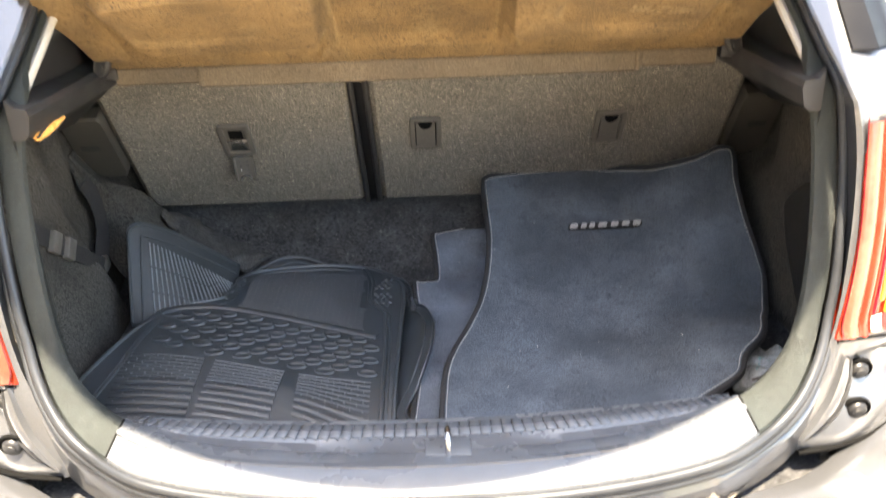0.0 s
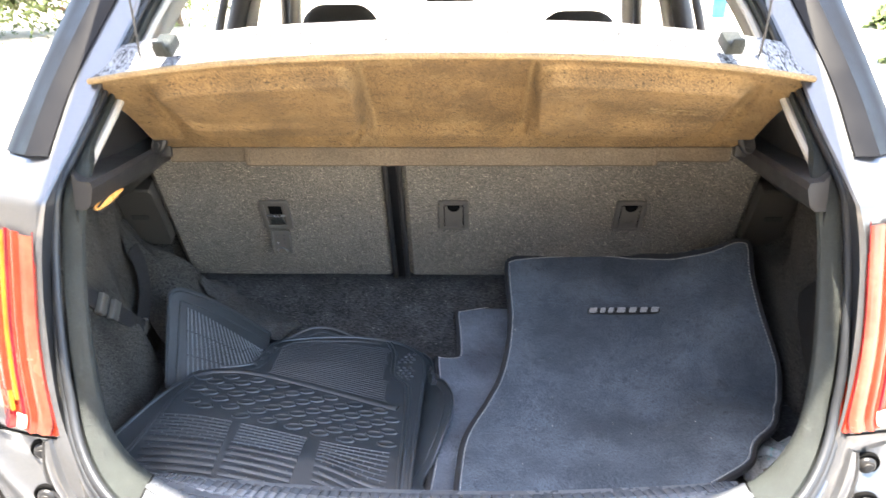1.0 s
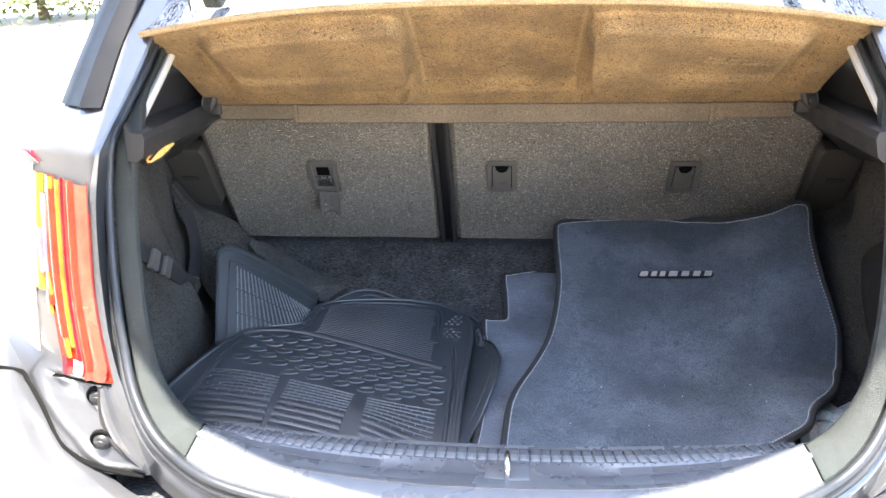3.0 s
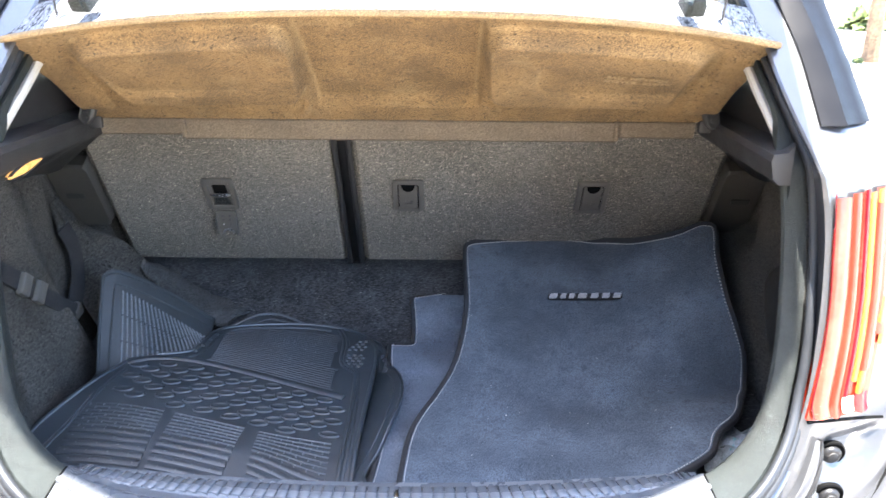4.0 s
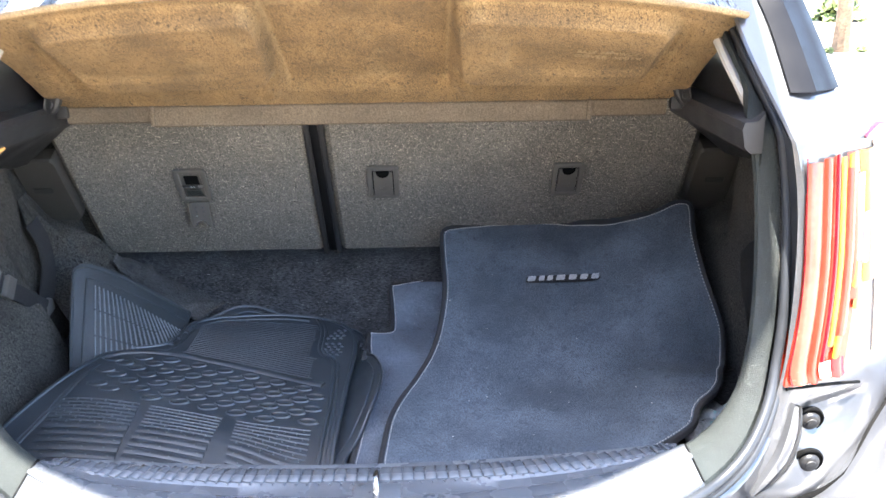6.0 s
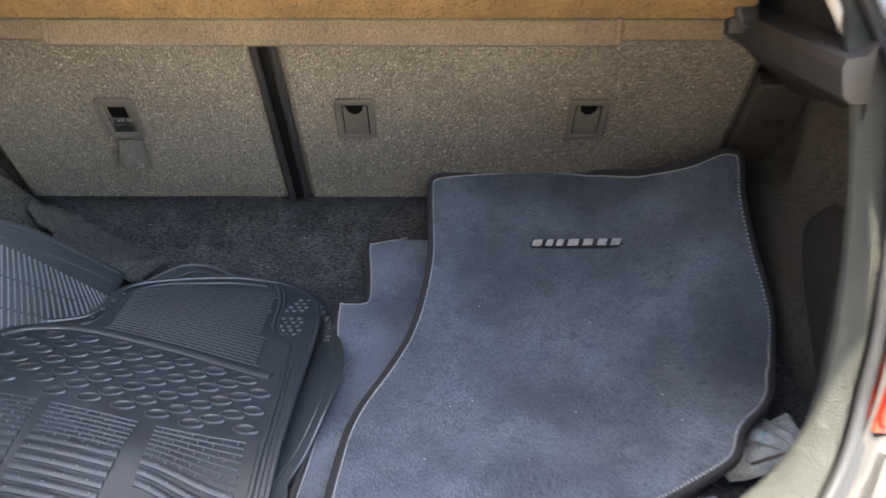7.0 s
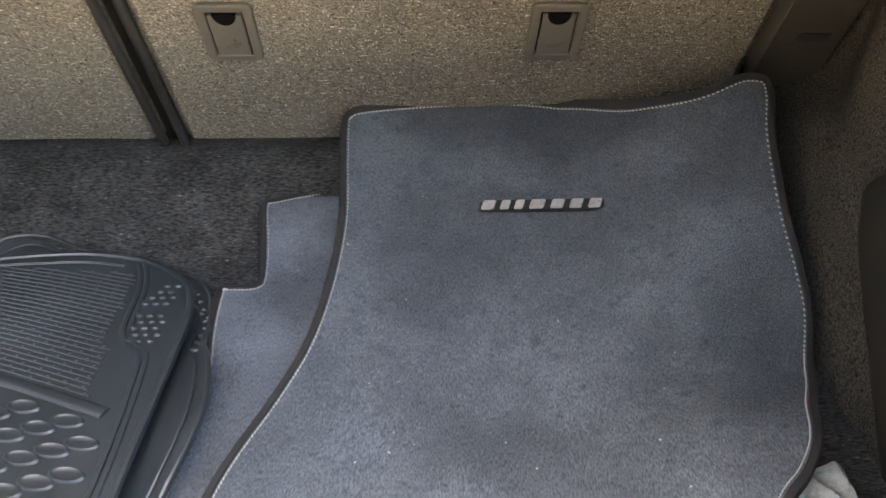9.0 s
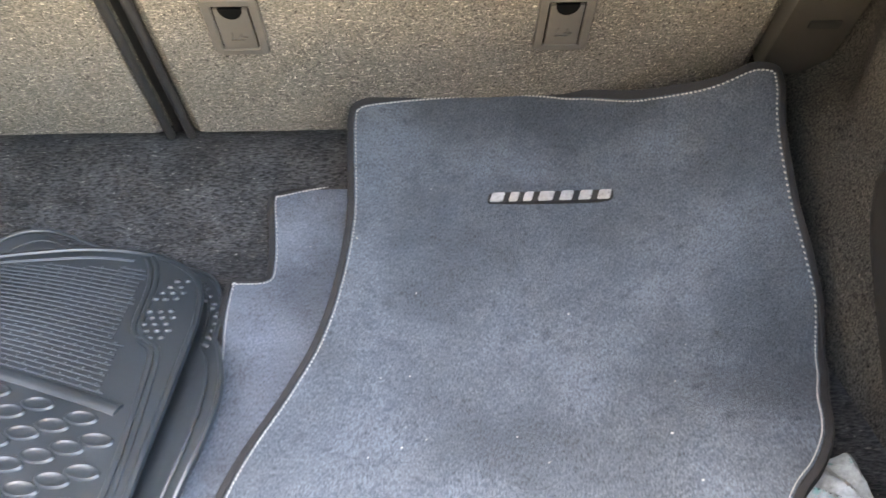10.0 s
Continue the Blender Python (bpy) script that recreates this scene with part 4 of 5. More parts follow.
        return Vector((sgn * x, skin_y(x, z) - 0.004 + 0.004 * u, z))

    grid(bm, 10, 12, lambda u, v: outer(0.30 + 0.70 * u, v))
    solid(bm, 0.01, (0, 1, 0))
    part("side_lens", bm, "clear_lens", lamp_u, "clear outer lens")
    for ua, ub, va, mt in ((0.0, 0.13, 0.30, "red_lens"), (0.135, 0.298, 0.36, "amber_lens")):
        bm = bmesh.new()
        grid(bm, 6, 16, lambda u, v, ua=ua, ub=ub, va=va: outer(ua + (ub - ua) * u, va + (0.97 - va) * v) - Vector((0, 0.003 * math.sin(math.pi * u), 0)))
        part("lens_band", bm, mt, lamp_u)
    bm = bmesh.new()
    tube(bm, [outer(0.20, 1.02), outer(0.36, 1.06), outer(0.55, 1.05)], [0.0015, 0.0045, 0.001], 6)
    part("lens_tip", bm, "deep_red", lamp_u)
    # rubber stops in round seats on the corner panel
    for bx, bz in (((0.549, 0.786), (0.535, 0.738)) if sgn < 0 else ((0.561, 0.780), (0.552, 0.740))):
        c = Vector((sgn * bx, skin_y(bx, bz) - 0.001, bz))

        def turned(prof, c=c, n=24):
            b = bmesh.new()
            vs = loft(b, [[c + Vector((r * math.cos(2 * math.pi * k / n), d - 0.12 * r * math.sin(2 * math.pi * k / n), r * math.sin(2 * math.pi * k / n))) for k in range(n)] for r, d in prof], closed_v=True)
            b.faces.new(vs[0])
            return b

        stop = part("rubber_stop", turned(((0.0045, -0.0072), (0.0085, -0.0070), (0.0115, -0.0052), (0.0130, -0.002), (0.0132, 0.004))), "seal", car, "black rubber stop")
        part("stop_cap", turned(((0.0040, -0.0086), (0.0060, -0.0082), (0.0068, -0.0068), (0.0068, -0.004))), "plastic", stop)
        part("stop_seat", turned(((0.0150, -0.0004), (0.0172, -0.0016), (0.0190, -0.0004), (0.0195, 0.004))), "black", stop)
    bm = bmesh.new()
    tube(bm, smooth_line([(sgn * x, skin_y(x, z) - 0.0005, z) for x, z in ((0.520, 0.8185 + lift), (0.56, 0.8170 + lift), (0.60, 0.8110 + lift), (0.635, 0.802 + lift))], 3), 0.0020, 6)
    part("gap_and_shade_line", bm, "black", car)
    bm = bmesh.new()
    tube(bm, smooth_line([(sgn * x, y, z - 0.002 * sgn) for x, y, z in ((0.745, 0.797, 0.804), (0.708, 0.817, 0.784), (0.690, 0.806, 0.773), (0.653, 0.774, 0.750), (0.613, 0.735, 0.724),
                                                                       (0.585, 0.721, 0.710), (0.556, 0.714, 0.700), (0.514, 0.708, 0.694), (0.478, 0.707, 0.690))], 5), 0.0036, 6)
    part("gap_and_shade_line", bm, "black", car)
    # the pressed step beside the seal and the hollow round the stops
    bm = bmesh.new()
    line = smooth_line([(0.534, 0, 0.812), (0.531, 0, 0.785), (0.520, 0, 0.752), (0.500, 0, 0.727), (0.478, 0, 0.708)], 5)
    rows = []
    for i, p in enumerate(line):
        w = 0.010 * math.sin(math.pi * (0.12 + 0.88 * i / (len(line) - 1))) + 0.002
        rows.append([Vector((sgn * (p.x + a * w), skin_y(p.x, p.z) + d, p.z - b * w)) for a, b, d in ((-1.0, -0.5, 0.002), (-0.8, -0.4, -0.007), (0.0, 0.0, -0.0075), (0.3, 0.15, -0.005), (0.5, 0.25, 0.002))])
    loft(bm, rows)
    part("panel_lip", bm, "paint", car)
    # dark tube that paints in the shadow beside the panel lip
    bm = bmesh.new()
    tube(bm, [Vector((sgn * (p.x + 0.006), skin_y(p.x, p.z) - 0.001, p.z - 0.003)) for p in line], [0.001 + 0.0045 * math.sin(math.pi * i / (len(line) - 1)) for i in range(len(line))], 6)
    part("gap_and_shade_line", bm, "seal", car)
bm = bmesh.new()


def bumper(u, v):
    x = -0.86 + 1.72 * u
    prof = [(-0.07, 0.640), (-0.095, 0.650), (-0.13, 0.653), (-0.19, 0.650), (-0.225, 0.638), (-0.245, 0.60), (-0.25, 0.52), (-0.24, 0.40), (-0.19, 0.28)]
    k = min(len(prof) - 2, int(v * (len(prof) - 1)))
    f = v * (len(prof) - 1) - k
    d, z = (prof[k][j] * (1 - f) + prof[k + 1][j] * f for j in (0, 1))
    lift = 0.15 * step(0.45, 0.76, abs(x)) * step(0.45, 0.64, z)
    p = Vector((x, open_y(0, 0.7) + 0.25 * x * x + 0.5 * max(0, abs(x) - 0.6) ** 1.3 * 2 + d, z + lift))
    return p.lerp(fit_to_view(p), step(0.50, 0.64, z) * (1 - step(0.48, 0.62, abs(x))))


grid(bm, 60, 32, bumper)
solid(bm, 0.01, (0, 1, -0.5))
part("bumper", bm, "paint", car, "grey metallic bumper")
# open tailgate over the camera: a framed pane of glass and the door below it
GATE0, GATE_D = Vector((0, 1.27, 1.475)), Vector((0, -0.65, 0.76))


def gate(x, s, d=0.0):
    n = Vector((0, 0.76, 0.65)).normalized()
    return GATE0 + GATE_D * s + Vector((x, 0, 0)) + n * (d - 0.05 * x * x)


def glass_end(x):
    """The rear window's lower edge, bowed like the shelf's so sun lights the shelf and not the mats."""
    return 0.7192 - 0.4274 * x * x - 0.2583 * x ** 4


# lower end curved to set where the shadow line falls on the sill
def gate_end(x):
    return 1.385 - 1.55 * x * x


bm = bmesh.new()
grid(bm, 24, 3, lambda u, v: gate((2 * u - 1) * 0.515, 0.08 * v))
for sgn in (-1, 1):
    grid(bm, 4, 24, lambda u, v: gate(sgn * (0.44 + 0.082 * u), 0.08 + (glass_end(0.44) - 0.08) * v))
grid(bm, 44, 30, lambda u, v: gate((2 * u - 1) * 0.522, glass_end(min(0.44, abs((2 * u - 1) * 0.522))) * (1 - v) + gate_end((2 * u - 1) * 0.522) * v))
solid(bm, 0.04, (0, -0.76, -0.65))
tg = part("tailgate", bm, "paint", car, "open tailgate")
bm = bmesh.new()
grid(bm, 6, 6, lambda u, v: gate((2 * u - 1) * 0.50, 0.06 + 0.68 * v, -0.012))
pane = part("glass", bm, "glass", tg, "tailgate window")
pane.visible_shadow = False

# ---- cabin ahead of the boot ----
bm = bmesh.new()
grid(bm, 20, 20, lambda u, v: (-0.66 + 1.32 * u, 1.26 + 1.75 * v, 1.455 + 0.05 * math.sin(math.pi * u) ** 0.5 - 0.06 * v * v))
solid(bm, 0.03)
part("headliner", bm, "headliner", car, "pale headliner")
for sgn in (-1, 1):
    bm = bmesh.new()
    box(bm, (0.70 if sgn > 0 else -0.86, 1.10, 0.20), (0.86 if sgn > 0 else -0.70, 3.3, 1.02), 0.02)
    part("door_side", bm, "plastic", car, "dark door trim")
    for pts, r, mt in (([(0.640, 1.38, 1.10), (0.575, 1.40, 1.264), (0.498, 1.42, 1.385), (0.45, 1.45, 1.45)], 0.017, "trim_light"),
                       ([(0.650, 1.37, 1.10), (0.605, 1.385, 1.264), (0.530, 1.40, 1.385), (0.48, 1.43, 1.46)], 0.016, "plastic"),
                       ([(0.690, 2.10, 1.00), (0.645, 2.13, 1.20), (0.605, 2.17, 1.36), (0.57, 2.22, 1.46)], 0.027, "plastic"),
                       ([(0.700, 2.02, 1.00), (0.665, 2.04, 1.20), (0.625, 2.08, 1.36), (0.59, 2.14, 1.46)], 0.012, "plastic"),
                       ([(0.650, 2.14, 1.00), (0.605, 2.17, 1.22), (0.572, 2.20, 1.36), (0.54, 2.24, 1.46)], 0.017, "trim_light"),
                       ([(0.70, 3.10, 0.98), (0.60, 2.75, 1.22), (0.54, 2.5, 1.43)], 0.024, "trim_light"),
                       ([(0.72, 3.06, 0.98), (0.625, 2.70, 1.22), (0.56, 2.46, 1.43)], 0.016, "plastic")):
        bm = bmesh.new()
        tube(bm, smooth_line([(sgn * x, y, z) for x, y, z in pts], 5), r, 10)
        part("pillar", bm, mt, car)
bm = bmesh.new()
box(bm, (-0.72, 2.75, 0.60), (0.72, 3.3, 0.98), 0.06, 3)
part("dashboard", bm, "plastic", car)
bm = bmesh.new()
box(bm, (-0.72, 1.45, 0.25), (0.72, 3.3, 0.30))
part("cabin_floor", bm, "plastic", car)
# plain roof, bonnet and wheels that close and carry the body
bm = bmesh.new()
grid(bm, 20, 20, lambda u, v: (-0.60 + 1.20 * u, 1.27 + 1.60 * v, 1.498 + 0.05 * math.sin(math.pi * u) ** 0.6 - 0.06 * v * v))
solid(bm, 0.012)
part("roof", bm, "paint", car, "grey metallic roof")
bm = bmesh.new()
grid(bm, 20, 24, lambda u, v: ((2 * u - 1) * (0.80 - 0.08 * v ** 3), 3.2 + 0.95 * v, 0.97 - 0.10 * v - 0.52 * step(0.82, 1.0, v) ** 2 - 0.06 * abs(2 * u - 1) ** 4))
solid(bm, 0.02)
part("bonnet", bm, "paint", car, "grey metallic bonnet")
for wx, wy in ((-0.70, 1.32), (0.70, 1.32), (-0.70, 3.55), (0.70, 3.55)):
    bm = bmesh.new()
    prof = ((0.19, -0.09), (0.27, -0.10), (0.300, -0.085), (0.310, -0.05), (0.310, 0.05), (0.300, 0.085), (0.27, 0.10), (0.19, 0.09))
    loft(bm, [[Vector((wx + d, wy + r * math.cos(2 * math.pi * k / 32), 0.31 + r * math.sin(2 * math.pi * k / 32))) for k in range(32)] for r, d in prof], closed_v=True)
    wheel = part("wheel", bm, "seal", car, "black rubber tyre")
    bm = bmesh.new()
    vs = loft(bm, [[Vector((wx + (d if wx > 0 else -d), wy + r * math.cos(2 * math.pi * k / 32), 0.31 + r * math.sin(2 * math.pi * k / 32))) for k in range(32)] for r, d in ((0.195, 0.085), (0.18, 0.07), (0.06, 0.055), (0.03, 0.065))], closed_v=True)
    bm.faces.new(vs[-1])
    part("rim", bm, "steel", wheel)
tagged(car, "grey metallic hatchback with its tailgate open", "car")

for sgn, top in ((-1, 1.285), (1, 1.262)):
    fs = empty("front_seat", (sgn * 0.36, 2.25, 0.3))
    bm = bmesh.new()
    box(bm, (sgn * 0.36 - 0.24, 2.12, 0.45), (sgn * 0.36 + 0.24, 2.28, 1.08), 0.06, 4)
    part("backrest", bm, "seat_cloth", fs)
    bm = bmesh.new()
    box(bm, (sgn * 0.36 - 0.23, 2.25, 0.30), (sgn * 0.36 + 0.23, 2.72, 0.50), 0.05, 3)
    part("seat_cushion", bm, "seat_cloth", fs)
    bm = bmesh.new()
    box(bm, (sgn * 0.36 - 0.118, 2.20, 1.06), (sgn * 0.36 + 0.118, 2.36, top), 0.075, 6)
    part("headrest", bm, "seat_cloth", fs)
    for dx in (-0.05, 0.05):
        bm = bmesh.new()
        tube(bm, [(sgn * 0.36 + dx, 2.26, 1.06), (sgn * 0.36 + dx, 2.27, 1.13)], 0.006, 8)
        part("headrest_post", bm, "steel", fs)
    tagged(fs, "black cloth front seat with its headrest", "car seat", "front seats")
mir = empty("rear_view_mirror", (-0.035, 2.72, 1.32))
bm = bmesh.new()
box(bm, (-0.125, 2.70, 1.268), (0.055, 2.74, 1.325), 0.012, 3)
part("housing", bm, "plastic", mir)
bm = bmesh.new()
box(bm, (-0.118, 2.694, 1.275), (0.048, 2.698, 1.318), 0.001, 1)
part("mirror_glass", bm, "chrome", mir)
bm = bmesh.new()
tube(bm, [(-0.03, 2.74, 1.30), (-0.03, 2.80, 1.40)], 0.008, 8)
part("stalk", bm, "plastic", mir)
tagged(mir, "small rear-view mirror at the windscreen", "mirror")

# ---- sill plate with its tread ribs ----
sill = empty("sill_plate", (0, 0.70, 0.74))


def sill_at(x, d, up=0.0):
    """A place on the sill's tread: d metres towards the camera from its inner edge."""
    k = min(range(len(_half)), key=lambda i: abs(_half[i].x - abs(x)) + 10 * (_half[i].z > 0.9))
    a, b = (_half[k - 1], _half[k]) if k and abs(_half[k].x) > abs(x) else (_half[k], _half[k + 1])
    f = (abs(x) - a.x) / max(1e-6, b.x - a.x)
    z = a.z + (b.z - a.z) * f
    inner = step(0.0, 0.05, -d)
    z = z - 0.85 * max(0.0, z - 0.713) * inner
    return fit_to_view(Vector((x, open_y(x, z) - d - 0.11 * x * x * inner, z + up)))


bm = bmesh.new()
rows = []
for i in range(121):
    x = -0.408 + 0.816 * i / 120
    flat = 1 - step(0.36, 0.42, abs(x))
    dip = 0.004 * step(0.07, 0.16, abs(x - 0.01)) * (1 - step(0.30, 0.40, abs(x)))
    rows.append([sill_at(x, d, up) for d, up in ((-0.056 - 0.006 * flat, -0.105), (-0.056 - 0.006 * flat, -0.004), (-0.054 - 0.006 * flat, -0.0015), (-0.051, -0.001), (-0.045, -0.001), (-0.0385, -0.001), (-0.031, -0.001), (-0.024, -0.001), (-0.020, -0.002 - dip * 0.6), (-0.002, -0.0015 - dip), (0.012, -0.0005 - dip), (0.022, 0.0012), (0.027, 0.0008), (0.029, -0.006))])
loft(bm, rows)
part("plate", bm, "sill_plastic", sill)
bm = bmesh.new()
box(bm, (-0.0062, -0.0125, -0.002), (0.0062, 0.0125, 0.0010), 0.0010, 1)
rib = mesh_of("rib", bm, "sill_plastic")
bm = bmesh.new()
bmesh.ops.create_icosphere(bm, subdivisions=1, radius=1.0)
dot = mesh_of("rib_stud", bm, "sill_plastic")
for i in range(57):
    x = -0.396 + 0.792 * i / 56
    p = sill_at(x, -0.0385, 0.0)
    slope = math.atan2(sill_at(x + 0.004, -0.0385).z - sill_at(x - 0.004, -0.0385).z, 0.008)
    piece("rib", rib, sill, Matrix.Translation(p) @ Euler((0, -slope, math.atan2(0.5 * x, 1) - 0.25 * (1 if x < 0 else -1) * step(0.05, 0.3, abs(x)))).to_matrix().to_4x4())
    piece("rib_stud", dot, sill, Matrix.Translation(sill_at(x + 0.003, -0.0225, -0.0008)) @ Matrix.Diagonal((0.0018, 0.0013, 0.0016, 1)))
tagged(sill, "dark plastic boot sill plate with tread ribs", "sill plate")

striker = empty("striker", (0.02, 0.64, 0.75))
bm = bmesh.new()
tube(bm, smooth_line([fit_to_view(Vector(p) + Vector((0, 0.022, 0))) for p in ((0.020, 0.722, 0.708), (0.020, 0.722, 0.726), (0.020, 0.715, 0.734), (0.020, 0.702, 0.734), (0.020, 0.694, 0.726), (0.020, 0.693, 0.705))], 4), 0.0038, 10)
part("loop", bm, "steel", striker)
bm = bmesh.new()
box(bm, fit_to_view(Vector((-0.010, 0.712, 0.706))), fit_to_view(Vector((0.050, 0.744, 0.7140))), 0.003)
part("base_plate", bm, "sill_plastic", striker)
tagged(striker, "bright steel tailgate striker loop on the sill", "striker")

# ---- strap on the side lining ----
strap = empty("strap", (-0.575, 1.05, 0.85))


def ribbon(bm, pts, width, thick, across):
    pts = smooth_line(pts, 6)
    rows = []
    for i, p in enumerate(pts):
        d = (pts[min(i + 1, len(pts) - 1)] - pts[max(i - 1, 0)]).normalized()
        a = Vector(across)
        a = (a - d * a.dot(d)).normalized() * width / 2
        n = d.cross(a).normalized() * thick / 2
        rows.append([p - a - n, p + a - n, p + a + n, p - a + n])
    vs = loft(bm, rows, closed_v=True)
    bm.faces.new(vs[0][::-1])
    bm.faces.new(vs[-1])


bm = bmesh.new()
ribbon(bm, [(-lining_x(y, z, True) + 0.007, y, z) for y, z in ((0.955, 0.945), (0.99, 0.920), (1.03, 0.882), (1.08, 0.832), (1.15, 0.772))], 0.028, 0.003, (0, 0.5, 0.6))
part("webbing", bm, "binding", strap, "black webbing")
# hanging strand; its black also fills in the shade of the slit there
bm = bmesh.new()
ribbon(bm, [(-0.596, 1.200, 0.912), (-0.590, 1.212, 0.870), (-0.588, 1.206, 0.815), (-0.585, 1.168, 0.772)], 0.030, 0.003, (0.25, 1, 0))
part("webbing", bm, "binding", strap, "black webbing")
bm = bmesh.new()
for y, z in ((1.035, 0.875), (1.062, 0.850)):
    box(bm, (-0.006, -0.012, -0.018), (0.006, 0.012, 0.018), 0.003, 2, Matrix.Translation((-lining_x(y, z, True) + 0.010, y, z)) @ pose(0, 0, 0, -42, 0, 0))
part("buckle", bm, "bezel", strap, "dark grey plastic buckle")
bm = bmesh.new()
box(bm, (-0.007, -0.016, -0.012), (0.007, 0.016, 0.012), 0.004, 2, Matrix.Translation((-lining_x(1.160, 0.768, True) + 0.012, 1.160, 0.768)) @ pose(0, 0, 0, 10, 0, 0))
part("end_tab", bm, "bezel", strap, "grey end tab")
tagged(strap, "black webbing strap with a plastic buckle on the side lining", "strap")


# ---- mats ----
def top_z(x, y):
    t = min(1.15, max(0.0, (y - 1.0) / 0.37))
    return 0.688 + 0.13 * t ** 1.6 + 0.12 * step(0.36, 0.56, x) * step(1.05, 1.28, y) + 0.034 * step(0.34, 0.47, x) * step(1.08, 0.95, y) + 0.0022 * noise.noise(Vector((x * 9, y * 9, 0.4)))


def low_mat_z(x, y):
    return 0.6665 + 0.05 * step(1.24, 1.36, y) + 0.002 * noise.noise(Vector((x * 11, y * 11, 5.4)))


def sheet(outline, height, thick, pitch=0.014):
    """A sheet cut to an outline in plan and laid over a height."""
    bm = bmesh.new()
    bm.faces.new([bm.verts.new((p.x, p.y, 0)) for p in outline])
    xs, ys = [p.x for p in outline], [p.y for p in outline]
    for axis, lo, hi in ((0, min(xs), max(xs)), (1, min(ys), max(ys))):
        k = max(3, int((hi - lo) / pitch))
        for i in range(1, k):
            c = lo + (hi - lo) * i / k + 0.00013
            co, no = ((c, 0, 0), (1, 0, 0)) if axis == 0 else ((0, c, 0), (0, 1, 0))
            bmesh.ops.bisect_plane(bm, geom=bm.verts[:] + bm.edges[:] + bm.faces[:], plane_co=co, plane_no=no)
    for v in bm.verts:
        v.co.z = height(v.co.x, v.co.y)
    solid(bm, thick)
    return bm


def inset(line, d):
    """A closed line in plan, moved inwards."""
    n = len(line)
    area = sum(line[i].x * line[(i + 1) % n].y - line[(i + 1) % n].x * line[i].y for i in range(n))
    out = []
    for i, p in enumerate(line):
        t = (line[(i + 1) % n] - line[i - 1]).normalized()
        nrm = Vector((-t.y, t.x, 0)) * (1 if area > 0 else -1)
        out.append(p + nrm * d)
    return out


def even(line, pitch, closed=True):
    """Points at an even pitch along a line."""
    pts = list(line) + ([line[0]] if closed else [])
    out, left = [], 0.0
    for a, b in zip(pts, pts[1:]):
        seg = (b - a).length
        s = left
        while s < seg:
            out.append(a.lerp(b, s / seg))
            s += pitch
        left = s - seg
    return out


def carpet_mat(name, ctrl, height, label, pile="pile"):
    thing = empty(name, (sum(c[0] for c in ctrl) / len(ctrl), 1.0, FLOOR))
    line = smooth_line([(x, y, 0) for x, y in ctrl], 6, True)
    part("carpet_sheet", sheet(inset(line, 0.004), height, 0.006), pile, thing)
    edge = even(line, 0.006)
    bm = bmesh.new()
    e_in = inset(edge, 0.0085)
    rows = []
    for p, q in zip(edge, e_in):
        zo, zi = height(p.x, p.y), height(q.x, q.y)
        mid = (p + q) / 2
        rows.append([Vector((p.x, p.y, zo - 0.007)), Vector((p.x, p.y, zo - 0.001)), Vector((p.x * 0.8 + q.x * 0.2, p.y * 0.8 + q.y * 0.2, zo + 0.0018)), Vector((mid.x, mid.y, (zo + zi) / 2 + 0.0026)), Vector((q.x * 0.85 + p.x * 0.15, q.y * 0.85 + p.y * 0.15, zi + 0.002)), Vector((q.x, q.y, zi - 0.001))])
    loft(bm, rows, closed_u=True)
    part("edge_binding", bm, "binding", thing, "black bound edge")
    bm = bmesh.new()
    stitches = even(inset(line, 0.0104), 0.0044)
    n = len(stitches)
    for i, p in enumerate(stitches):
        t = (stitches[(i + 1) % n] - p).normalized()
        z = height(p.x, p.y) + 0.0015
        m = Matrix.Translation((p.x, p.y, z)) @ pose(0, 0, 0, 0, 0, math.degrees(math.atan2(t.y, t.x)) + 14)
        box(bm, (-0.0014, -0.00038, -0.0012), (0.0014, 0.00038, 0.0004), 0.0, m=m)
    tagged(part("stitching", bm, "thread", thing, "pale dashed stitching"), kind="stuff")
    rnd = random.Random(len(ctrl))
    bm = bmesh.new()
    for _ in range(26):
        x, y = rnd.uniform(min(c[0] for c in ctrl) + 0.08, max(c[0] for c in ctrl) - 0.10), rnd.uniform(0.80, 1.30)
        s = rnd.uniform(0.0002, 0.0005)
        box(bm, (-s * rnd.uniform(1, 2.5), -s, 0), (s * rnd.uniform(1, 2.5), s, 2 * s), 0.0, m=Matrix.Translation((x, y, height(x, y) + 0.0002)) @ pose(0, 0, 0, 0, 0, rnd.uniform(0, 180)))
    tagged(part("lint", bm, "thread", thing, "pale specks of lint"), kind="stuff")
    return tagged(thing, label, "car mat", "carpet mats")


A_LINE = [(0.012, 0.775), (0.015, 0.87), (0.022, 0.93), (0.038, 0.985), (0.062, 1.042), (0.084, 1.095), (0.100, 1.16), (0.110, 1.24), (0.108, 1.32), (0.108, 1.366),
          (0.116, 1.380), (0.14, 1.387), (0.22, 1.394), (0.31, 1.396), (0.39, 1.383), (0.455, 1.334), (0.51, 1.298), (0.553, 1.297), (0.575, 1.290),
          (0.577, 1.268), (0.571, 1.232), (0.577, 1.183), (0.588, 1.142), (0.592, 1.10), (0.571, 1.035), (0.548, 0.990), (0.534, 0.955), (0.524, 0.935), (0.505, 0.910), (0.484, 0.890), (0.469, 0.870), (0.461, 0.852), (0.452, 0.838),
          (0.435, 0.826), (0.40, 0.812), (0.33, 0.788), (0.22, 0.768), (0.10, 0.760), (0.03, 0.760)]
